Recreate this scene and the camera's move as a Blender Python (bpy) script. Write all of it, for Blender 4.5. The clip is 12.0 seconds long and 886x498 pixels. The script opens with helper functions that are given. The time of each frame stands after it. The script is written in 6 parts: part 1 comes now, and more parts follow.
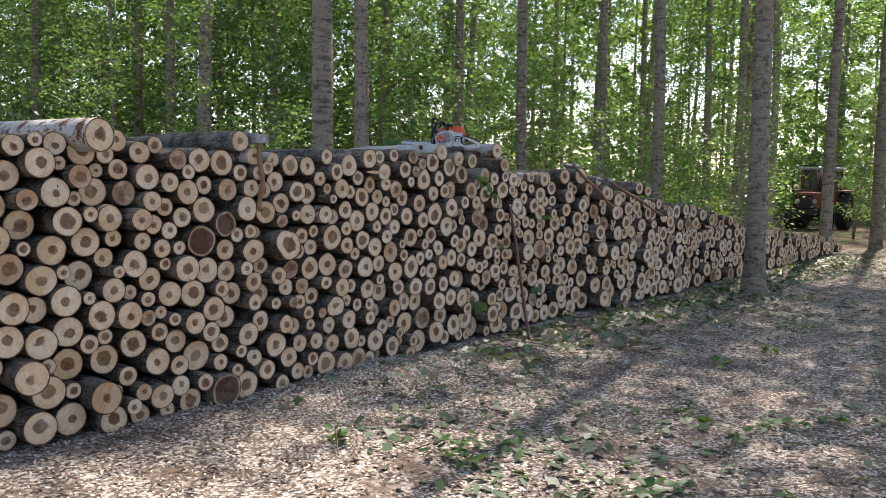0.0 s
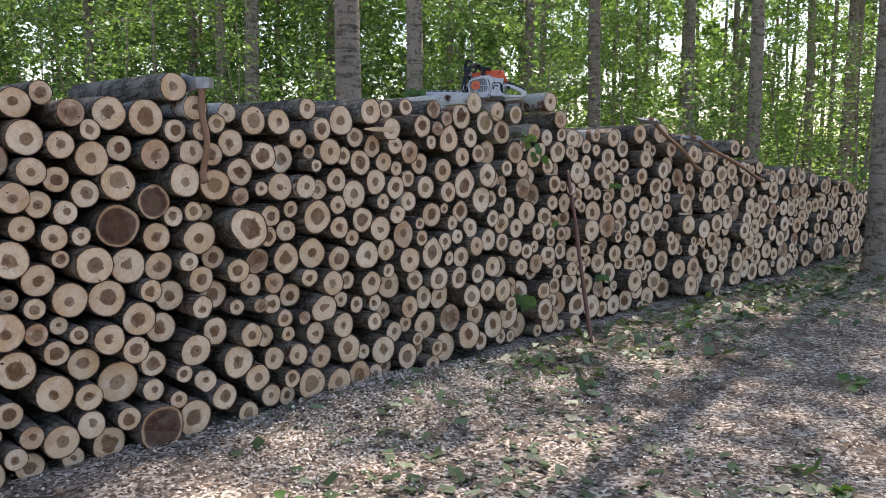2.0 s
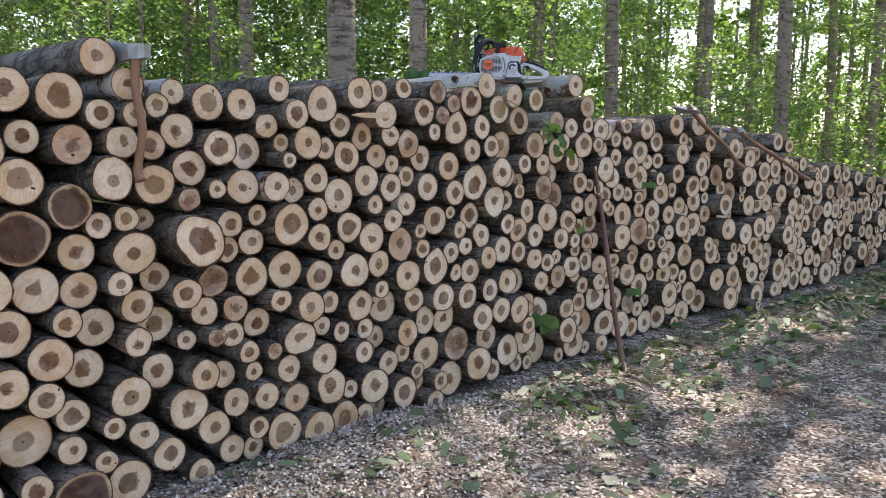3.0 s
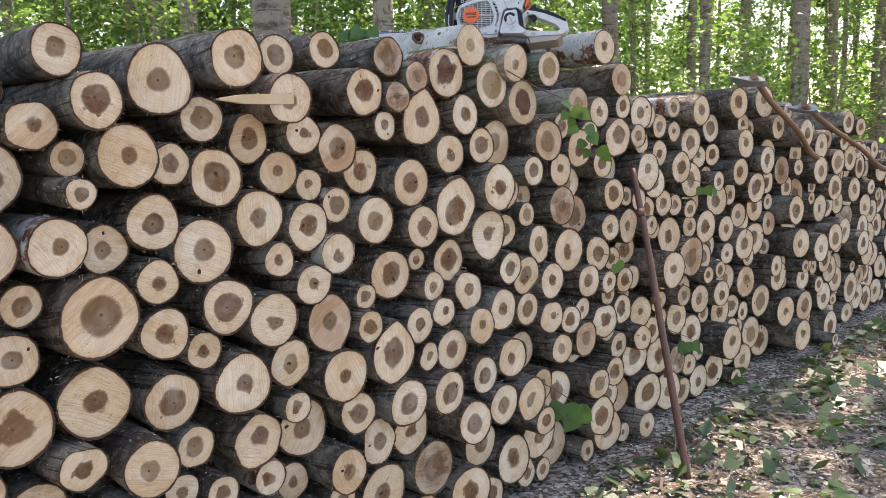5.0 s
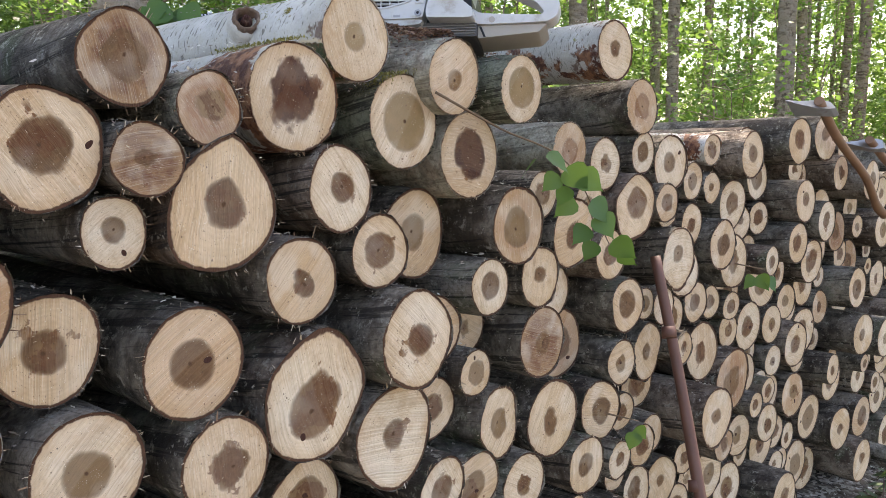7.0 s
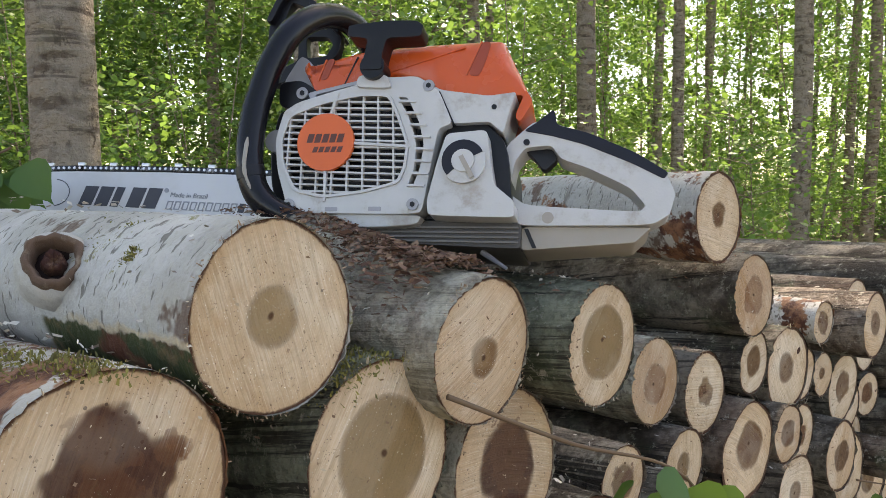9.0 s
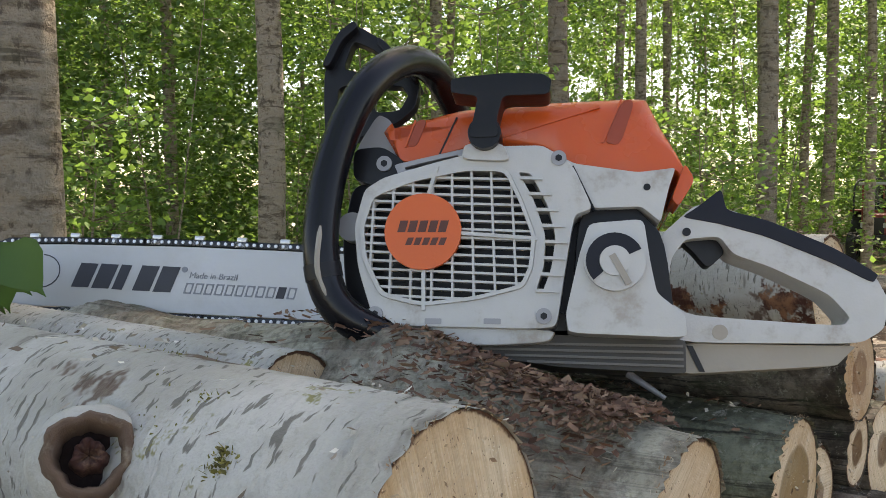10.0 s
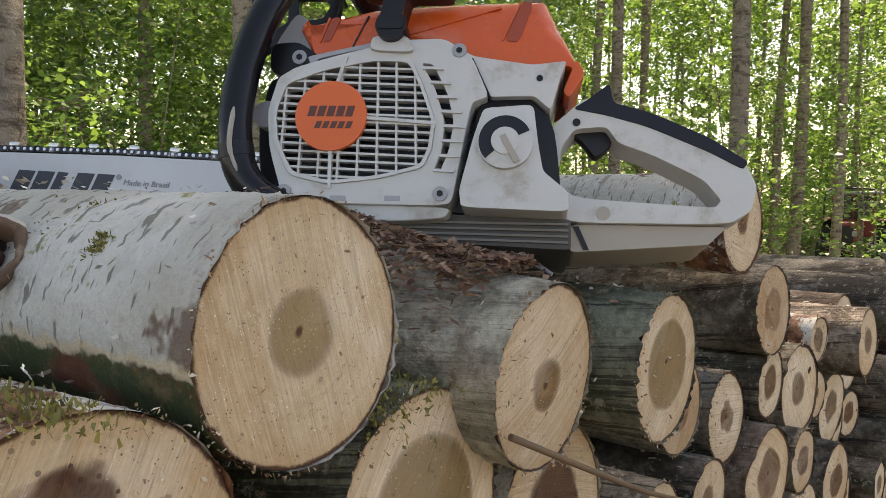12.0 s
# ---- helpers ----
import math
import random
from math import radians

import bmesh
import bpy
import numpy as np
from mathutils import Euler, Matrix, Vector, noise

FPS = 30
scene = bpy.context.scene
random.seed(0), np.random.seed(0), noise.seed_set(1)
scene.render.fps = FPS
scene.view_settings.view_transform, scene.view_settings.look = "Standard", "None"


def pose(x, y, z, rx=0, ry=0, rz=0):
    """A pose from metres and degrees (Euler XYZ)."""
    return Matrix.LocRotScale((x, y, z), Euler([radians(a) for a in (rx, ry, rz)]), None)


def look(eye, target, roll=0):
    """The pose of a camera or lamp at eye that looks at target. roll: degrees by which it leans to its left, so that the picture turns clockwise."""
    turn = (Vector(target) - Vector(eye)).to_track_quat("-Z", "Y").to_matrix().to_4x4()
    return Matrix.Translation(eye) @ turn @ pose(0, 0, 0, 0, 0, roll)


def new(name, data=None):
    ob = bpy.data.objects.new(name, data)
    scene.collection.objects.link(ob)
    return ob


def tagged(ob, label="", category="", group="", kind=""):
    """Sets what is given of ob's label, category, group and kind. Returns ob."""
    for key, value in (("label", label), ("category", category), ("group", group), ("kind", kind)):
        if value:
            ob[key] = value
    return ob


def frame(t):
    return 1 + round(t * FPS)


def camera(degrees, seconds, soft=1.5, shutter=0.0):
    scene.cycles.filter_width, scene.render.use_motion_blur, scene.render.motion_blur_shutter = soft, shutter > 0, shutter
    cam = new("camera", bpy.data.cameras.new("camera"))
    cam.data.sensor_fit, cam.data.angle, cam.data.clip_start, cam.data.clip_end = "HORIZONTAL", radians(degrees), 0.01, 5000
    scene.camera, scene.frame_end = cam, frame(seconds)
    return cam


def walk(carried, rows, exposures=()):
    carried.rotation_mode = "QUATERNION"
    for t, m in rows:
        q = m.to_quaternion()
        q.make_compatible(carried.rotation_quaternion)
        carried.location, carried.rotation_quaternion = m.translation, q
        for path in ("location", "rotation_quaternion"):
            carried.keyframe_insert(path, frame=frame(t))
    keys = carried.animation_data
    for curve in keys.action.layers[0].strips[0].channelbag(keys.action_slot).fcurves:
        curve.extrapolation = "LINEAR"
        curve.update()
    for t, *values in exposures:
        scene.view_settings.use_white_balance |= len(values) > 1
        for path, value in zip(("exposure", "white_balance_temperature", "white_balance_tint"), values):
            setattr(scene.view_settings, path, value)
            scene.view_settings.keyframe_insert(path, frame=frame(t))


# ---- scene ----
cam = camera(56.3, 12.0, soft=0.35)
METRES, EYE, TILT, LEAN, TURN = 6.6, 1.345, -4.9, -0.8, 0.0
ROWS = [
    (0.0, 0.0, 0.0, 0.0, -0.0, -0.0, -0.0),
    (0.5, 0.0233, 0.0433, 0.0016, 0.24, -0.82, 0.24),
    (1.0, 0.0313, 0.1081, 0.0029, 0.64, -1.68, 0.28),
    (1.5, 0.0375, 0.1659, 0.0026, 3.26, -1.9, 0.41),
    (2.0, 0.0456, 0.2233, 0.0109, 5.72, -2.19, 0.43),
    (2.5, 0.0406, 0.2864, 0.0138, 6.09, -2.35, 0.05),
    (4.5, 0.0126, 0.5372, 0.0361, 5.06, -3.49, 1.33),
    (5.0, 0.0148, 0.5966, 0.0456, 4.58, -3.56, 1.9),
    (5.5, 0.0127, 0.6601, 0.0515, 2.51, -3.63, 1.7),
    (6.0, 0.0162, 0.7155, 0.0581, 1.77, -3.57, 2.33),
    (6.5, 0.0211, 0.7644, 0.0689, 1.61, -3.56, 1.77),
    (8.5, 0.0209, 0.8904, 0.1108, 1.37, -0.4, 0.89),
    (9.0, 0.0169, 0.9045, 0.1211, 1.19, 0.33, 1.03),
    (9.5, 0.0063, 0.9195, 0.1271, 0.34, 0.92, 1.16),
    (10.0, -0.0029, 0.9323, 0.1339, -1.84, 0.97, 1.42),
    (10.5, -0.0058, 0.9372, 0.1387, -2.69, 1.03, 1.4),
    (11.0, -0.0057, 0.9346, 0.1381, -3.42, 0.99, 1.43),
    (11.5, -0.0029, 0.9343, 0.1322, -3.74, 1.02, 1.09),
    (12.0, 0.0051, 0.9259, 0.12, -3.44, 1.09, 0.17),
]
EXPOSURES = [(0.0, 1.15, 6800, 20), (1.2, 1.2, 6800, 21), (2.7, 1.6, 6800, 22), (4.3, 1.95, 7300, 22), (6.7, 2.2, 7400, 22), (8.3, 1.85, 8000, 20), (9.4, 1.85, 8100, 18), (10.2, 1.55, 8400, 17), (12.0, 1.6, 8700, 20)]
walk(cam, [(t, pose(0, 0, EYE, TILT, LEAN, TURN) @ pose(METRES * x, METRES * y, METRES * z, 90 + pitch, roll, yaw)) for t, x, y, z, yaw, pitch, roll in ROWS], EXPOSURES)

# ---- daylight ----
SUN_HEIGHT, SUN_ROUND = 56.0, 30.0   # degrees above the horizon, degrees east of straight ahead
world = bpy.data.worlds.new("daylight")
scene.world = world
world.use_nodes = True
sky = world.node_tree.nodes.new("ShaderNodeTexSky")
sky.sky_type, sky.sun_disc = "NISHITA", False
sky.sun_elevation, sky.sun_rotation = radians(SUN_HEIGHT), radians(SUN_ROUND)
world.node_tree.nodes["Background"].inputs[1].default_value = 0.15
world.node_tree.links.new(sky.outputs[0], world.node_tree.nodes["Background"].inputs[0])
sun = new("sun", bpy.data.lights.new("sun", "SUN"))
sun.data.energy, sun.data.angle, sun.data.color = 5.0, radians(0.6), (1.0, 0.95, 0.86)
to_sun = Vector((math.sin(radians(SUN_ROUND)) * math.cos(radians(SUN_HEIGHT)), math.cos(radians(SUN_ROUND)) * math.cos(radians(SUN_HEIGHT)), math.sin(radians(SUN_HEIGHT))))
sun.matrix_world = look(to_sun * 60, (0, 0, 0))


# ---- materials ----
class Nodes:
    """A short way to write node materials."""

    def __init__(self, name):
        self.mat = bpy.data.materials.new(name)
        self.mat.use_nodes = True
        self.tree = self.mat.node_tree
        self.shader = self.tree.nodes["Principled BSDF"]

    def put(self, socket, value):
        if hasattr(value, "is_output"):
            self.tree.links.new(value, socket)
        elif value is not None:
            socket.default_value = (*value, 1.0) if isinstance(value, tuple) and len(value) == 3 and socket.type == "RGBA" else value

    def set(self, **values):
        for key, value in values.items():
            self.put(self.shader.inputs[key.replace("_", " ")], value)
        return self

    def math(self, op, a, b=0.0, clamp=False):
        n = self.tree.nodes.new("ShaderNodeMath")
        n.operation, n.use_clamp = op, clamp
        self.put(n.inputs[0], a), self.put(n.inputs[1], b)
        return n.outputs[0]

    def vec(self, op, a, b=(0, 0, 0), scale=1.0):
        n = self.tree.nodes.new("ShaderNodeVectorMath")
        n.operation = op
        self.put(n.inputs[0], a), self.put(n.inputs[1], b), self.put(n.inputs[3], scale)
        return n.outputs[1] if op in ("LENGTH", "DOT_PRODUCT") else n.outputs[0]

    def noise(self, where, scale=5.0, detail=3.0, rough=0.6, colour=False):
        n = self.tree.nodes.new("ShaderNodeTexNoise")
        self.put(n.inputs["Vector"], where), self.put(n.inputs["Scale"], scale)
        n.inputs["Detail"].default_value, n.inputs["Roughness"].default_value = detail, rough
        return n.outputs["Color" if colour else "Fac"]

    def cells(self, where, scale=5.0, out="Distance"):
        n = self.tree.nodes.new("ShaderNodeTexVoronoi")
        self.put(n.inputs["Vector"], where), self.put(n.inputs["Scale"], scale)
        return n.outputs[out]

    def ramp(self, fac, *stops):
        n = self.tree.nodes.new("ShaderNodeValToRGB")
        while len(n.color_ramp.elements) < len(stops):
            n.color_ramp.elements.new(0.5)
        for e, (at, c) in zip(n.color_ramp.elements, stops):
            e.position, e.color = at, (*c, 1.0) if isinstance(c, tuple) else (c, c, c, 1.0)
        self.put(n.inputs[0], fac)
        return n.outputs[0]

    def mix(self, fac, a, b, how="MIX"):
        n = self.tree.nodes.new("ShaderNodeMix")
        n.data_type, n.blend_type = "RGBA", how
        self.put(n.inputs[0], fac), self.put(n.inputs[6], a), self.put(n.inputs[7], b)
        return n.outputs[2]

    def between(self, value, low, high):
        n = self.tree.nodes.new("ShaderNodeMapRange")
        n.interpolation_type = "SMOOTHSTEP"
        self.put(n.inputs[0], value), self.put(n.inputs[1], low), self.put(n.inputs[2], high)
        return n.outputs[0]

    def bump(self, height, strength=0.4, distance=0.01):
        n = self.tree.nodes.new("ShaderNodeBump")
        n.inputs["Strength"].default_value, n.inputs["Distance"].default_value = strength, distance
        self.put(n.inputs["Height"], height)
        self.put(self.shader.inputs["Normal"], n.outputs[0])
        return self

    def place(self):
        return self.tree.nodes.new("ShaderNodeNewGeometry").outputs["Position"]

    def island(self):
        return self.tree.nodes.new("ShaderNodeNewGeometry").outputs["Random Per Island"]

    def local(self, what="Object"):
        return self.tree.nodes.new("ShaderNodeTexCoord").outputs[what]

    def chance(self):
        """A number for each object, with the mesh's own number added where it holds many."""
        a = self.tree.nodes.new("ShaderNodeAttribute")
        a.attribute_name = "seed"
        return self.math("FRACT", self.math("ADD", self.tree.nodes.new("ShaderNodeObjectInfo").outputs["Random"], a.outputs["Fac"]))

    def stretch(self, where, x, y, z):
        return self.vec("MULTIPLY", where, (x, y, z))


def plain(name, colour, rough=0.5, metal=0.0, grain=40.0, vary=0.12, lift=0.08, dirt=None, dirt_amount=0.3):
    """A painted, moulded or metal surface with slight mottling, dirt and relief."""
    n = Nodes(name)
    p = n.local()
    f = n.noise(p, grain, 4.0)
    c = n.mix(n.math("MULTIPLY", f, vary), colour, tuple(v * 0.45 for v in colour))
    if dirt:
        c = n.mix(n.math("MULTIPLY", n.between(n.noise(p, grain * 0.55, 5.0, 0.7), 0.52, 0.75), dirt_amount), c, dirt)
    n.set(Base_Color=c, Roughness=n.math("ADD", n.math("MULTIPLY", f, 0.25), rough - 0.12), Metallic=metal)
    n.bump(n.noise(p, grain * 12, 2.0), lift, 0.002)
    return n.mat


# cut face of a log: pale sapwood, brown heart, saw marks, dirt
def cut_wood(name="cut wood", heart_size=None, heart_colour=None, sap_colour=None, wander=0.55):
    n = Nodes(name)
    uv = n.local("UV")
    luck = n.chance()
    off = n.vec("SCALE", n.vec("ADD", uv, n.vec("SCALE", (3.1, 7.7, 1.3), scale=n.math("MULTIPLY", luck, 40.0))), scale=1.0)
    wob = n.vec("SCALE", n.vec("SUBTRACT", n.noise(off, 1.3, 3.0, 0.55, True), (0.5, 0.5, 0.5)), scale=n.math("MULTIPLY", wander, n.math("ADD", 0.35, n.math("MULTIPLY", n.math("POWER", n.math("FRACT", n.math("MULTIPLY", luck, 5.7)), 2.0), 1.1))))
    warped = n.vec("ADD", uv, wob)
    warped = n.vec("MULTIPLY", warped, (1, 1, 0))
    r = n.vec("LENGTH", warped)
    rim = n.vec("LENGTH", n.vec("MULTIPLY", uv, (1, 1, 0)))
    size = heart_size or n.math("ADD", 0.25, n.math("MULTIPLY", n.math("FRACT", n.math("MULTIPLY", luck, 7.31)), 0.27))
    heart = n.math("SUBTRACT", 1.0, n.between(r, n.math("SUBTRACT", size, 0.05), n.math("ADD", size, 0.045)))
    luck2 = n.math("FRACT", n.math("MULTIPLY", luck, 13.7))
    sap = sap_colour or n.ramp(luck2, (0.0, (0.60, 0.40, 0.225)), (0.35, (0.66, 0.475, 0.295)), (0.75, (0.72, 0.58, 0.41)), (0.9, (0.56, 0.35, 0.19)), (0.96, (0.28, 0.12, 0.06)), (1.0, (0.11, 0.04, 0.025)))
    core = heart_colour or n.ramp(n.math("FRACT", n.math("MULTIPLY", luck, 23.1)), (0.0, (0.17, 0.085, 0.036)), (0.4, (0.105, 0.050, 0.021)), (0.75, (0.22, 0.135, 0.065)), (1.0, (0.08, 0.032, 0.014)))
    rings = n.math("MULTIPLY", n.math("ADD", n.math("SINE", n.math("MULTIPLY", r, 75.0)), 1.0), 0.5)
    blotch = n.noise(off, 3.2, 5.0, 0.65)
    # a redder, darker rot inside the heart that runs out of it on one side
    rot = n.math("ADD", n.noise(off, 2.1, 4.0, 0.6), n.math("MULTIPLY", n.math("SUBTRACT", size, r), 0.55))
    rot = n.math("MULTIPLY", n.between(rot, 0.55, 0.58), n.between(n.math("FRACT", n.math("MULTIPLY", luck, 17.3)), 0.35, 0.45))
    c = n.mix(heart, sap, core)
    # a dark line round the heart, a paler core in some, a tan outer ring
    line = n.math("SUBTRACT", 1.0, n.between(n.math("ABSOLUTE", n.math("SUBTRACT", r, size)), 0.01, 0.055))
    c = n.mix(n.math("MULTIPLY", line, 0.45), c, (0.085, 0.036, 0.016))
    c = n.mix(n.math("MULTIPLY", n.between(n.math("FRACT", n.math("MULTIPLY", luck, 3.9)), 0.55, 0.7), n.math("MULTIPLY", n.between(r, n.math("MULTIPLY", size, 0.75), n.math("MULTIPLY", size, 0.3)), 0.5)), c, (0.38, 0.25, 0.12))
    c = n.mix(n.math("MULTIPLY", n.between(n.math("ADD", rim, n.math("MULTIPLY", n.math("SUBTRACT", n.noise(off, 1.6, 3.0), 0.5), 0.5)), 0.62, 0.86), 0.30), c, (0.55, 0.36, 0.19))
    if heart_size and wander < 0.9:
        rot = 0.0
    c = n.mix(n.math("MULTIPLY", rot, n.math("SUBTRACT", 1.0, n.between(rim, 0.6, 0.85))), c, n.mix(n.noise(off, 9.0, 4.0), (0.07, 0.022, 0.010), (0.24, 0.095, 0.035)))
    c = n.mix(n.math("MULTIPLY", rings, 0.13), c, (0.30, 0.18, 0.09))
    c = n.mix(n.math("MULTIPLY", n.between(blotch, 0.42, 0.72), 0.5), c, (0.42, 0.25, 0.12))
    c = n.mix(n.math("MULTIPLY", n.between(n.noise(off, 0.9, 2.0), 0.5, 0.68), 0.35), c, (0.80, 0.72, 0.58))
    # saw marks across the face, each in its own direction
    turn = n.math("MULTIPLY", luck, 31.0)
    across = n.math("ADD", n.math("MULTIPLY", n.vec("DOT_PRODUCT", uv, (1, 0, 0)), n.math("COSINE", turn)), n.math("MULTIPLY", n.vec("DOT_PRODUCT", uv, (0, 1, 0)), n.math("SINE", turn)))
    streak = n.noise(n.vec("ADD", n.vec("SCALE", (1, 0, 0), scale=n.math("MULTIPLY", across, 24.0)), n.vec("SCALE", off, scale=0.8)), 1.0, 3.0)
    fibre = n.noise(n.vec("ADD", n.vec("SCALE", (1, 0, 0), scale=n.math("MULTIPLY", across, 75.0)), n.vec("SCALE", off, scale=2.6)), 1.0, 3.0)
    c = n.mix(n.math("MULTIPLY", n.between(streak, 0.42, 0.68), 0.38), c, (0.33, 0.22, 0.12))
    c = n.mix(n.math("MULTIPLY", n.between(fibre, 0.50, 0.72), 0.40), c, (0.34, 0.23, 0.13))
    c = n.mix(n.math("MULTIPLY", n.math("MULTIPLY", n.between(fibre, 0.50, 0.30), 0.30), n.math("SUBTRACT", 1.0, n.math("MULTIPLY", heart, 0.85))), c, (0.80, 0.72, 0.58))
    crumbs = n.cells(off, 9.0)
    c = n.mix(n.math("MULTIPLY", n.math("LESS_THAN", crumbs, 0.14), n.between(n.noise(off, 2.4), 0.52, 0.62)), c, (0.13, 0.08, 0.05))
    c = n.mix(n.math("MULTIPLY", n.math("LESS_THAN", n.cells(off, 13.0), 0.10), n.between(n.noise(off, 2.7, 3.0), 0.50, 0.60)), c, (0.78, 0.68, 0.52))
    specks = n.cells(off, 27.0)
    c = n.mix(n.math("MULTIPLY", n.math("LESS_THAN", specks, 0.17), n.between(n.noise(off, 6.0), 0.46, 0.56)), c, (0.16, 0.10, 0.06))
    c = n.mix(n.math("MULTIPLY", n.math("LESS_THAN", n.cells(n.vec("ADD", off, (5.3, 2.1, 0.7)), 31.0), 0.16), n.between(n.noise(off, 3.3, 3.0), 0.52, 0.62)), c, (0.84, 0.76, 0.62))
    # a step left by the saw: paler on one side of a line, and a small dark branch hole in some
    side_ = n.math("ADD", across, n.math("SUBTRACT", n.math("FRACT", n.math("MULTIPLY", luck, 9.7)), 0.5))
    c = n.mix(n.math("MULTIPLY", n.between(n.math("ADD", side_, n.math("MULTIPLY", fibre, 0.1)), 0.0, 0.05), 0.12), c, (0.86, 0.76, 0.60))
    hole = n.vec("LENGTH", n.vec("SUBTRACT", n.vec("MULTIPLY", warped, (1, 1.5, 0)), n.vec("SCALE", (0.62, -0.45, 0), scale=n.math("SUBTRACT", n.math("MULTIPLY", luck, 3.0), 1.5))))
    c = n.mix(n.math("MULTIPLY", heart, 0.75 if wander >= 0.6 else 0.40 if heart_size else 0.55), c, n.mix(n.math("MULTIPLY", rot, 0.8), core, (0.075, 0.026, 0.012)))
    if not heart_size:
        c = n.mix(n.math("MULTIPLY", n.math("LESS_THAN", hole, 0.085), n.math("LESS_THAN", n.math("FRACT", n.math("MULTIPLY", luck, 11.3)), 0.3)), c, (0.055, 0.020, 0.012))
    # pith, a radial crack, and the dark edge under the bark
    c = n.mix(n.math("SUBTRACT", 1.0, n.between(r, 0.02, 0.06)), c, (0.09, 0.045, 0.02))
    rag = n.math("ADD", rim, n.math("MULTIPLY", n.math("SUBTRACT", n.noise(off, 5.0, 4.0), 0.5), 0.10))
    c = n.mix(n.math("MULTIPLY", n.between(rag, 0.80, 0.95), 0.35), c, (0.46, 0.29, 0.15))
    edge_at = 0.95 if heart_size else 0.915
    c = n.mix(n.between(rag, edge_at, edge_at + 0.03), c, (0.085, 0.040, 0.022))
    n.set(Base_Color=c, Roughness=0.82)
    n.shader.inputs["Specular IOR Level"].default_value = 0.25
    n.bump(n.math("ADD", n.math("MULTIPLY", streak, 0.8), n.math("ADD", n.math("MULTIPLY", n.noise(off, 30.0, 3.0), 0.5), n.math("MULTIPLY", fibre, 0.6))), 0.7, 0.005)
    return n.mat


# bark: grey-green to brown with fine cracks and lichen; pale: smooth, with dark dashes
def bark(name, low=None, high=None, flakes=0.0, cracked=0.85):
    n = Nodes(name)
    p, w, luck = n.local("UV"), n.place(), n.chance()
    fine, mid, broad = n.noise(w, 130.0, 5.0, 0.7), n.noise(w, 38.0, 5.0, 0.65), n.noise(w, 9.0, 4.0, 0.6)
    cracks = n.noise(n.vec("ADD", n.stretch(p, 26.0, 9.0, 1.0), n.vec("SCALE", w, scale=14.0)), 1.0, 5.0, 0.7)
    low = low or n.ramp(luck, (0.0, (0.036, 0.026, 0.019)), (0.5, (0.055, 0.046, 0.034)), (1.0, (0.070, 0.042, 0.028)))
    high = high or n.ramp(luck, (0.0, (0.17, 0.145, 0.115)), (0.5, (0.26, 0.238, 0.195)), (1.0, (0.25, 0.19, 0.145)))
    c = n.mix(n.between(n.math("ADD", n.math("MULTIPLY", broad, 0.6), n.math("MULTIPLY", mid, 0.4)), 0.40, 0.60), low, high)
    c = n.mix(n.math("MULTIPLY", n.between(cracks, 0.53, 0.60), cracked), c, (0.020, 0.015, 0.011))
    c = n.mix(n.math("MULTIPLY", n.between(n.noise(w, 6.0, 5.0, 0.7), 0.55, 0.66), 0.5), c, (0.07, 0.095, 0.045))
    c = n.mix(n.math("MULTIPLY", n.between(n.noise(w, 48.0, 5.0, 0.8), 0.56, 0.63), 0.6), c, (0.38, 0.36, 0.30))
    if flakes:
        c = n.mix(n.math("MULTIPLY", n.between(n.noise(w, 16.0, 5.0, 0.7), 0.44, 0.54), flakes), c, n.mix(n.between(mid, 0.40, 0.60), (0.050, 0.022, 0.014), (0.20, 0.095, 0.055)))
    c = n.mix(n.math("MULTIPLY", n.between(fine, 0.45, 0.65), 0.45), c, (0.035, 0.027, 0.020))
    n.set(Base_Color=c, Roughness=0.88)
    n.shader.inputs["Specular IOR Level"].default_value = 0.25
    n.bump(n.math("ADD", n.math("MULTIPLY", mid, 0.9), n.math("SUBTRACT", fine, n.math("MULTIPLY", cracks, 0.8))), 0.9, 0.007)
    return n.mat


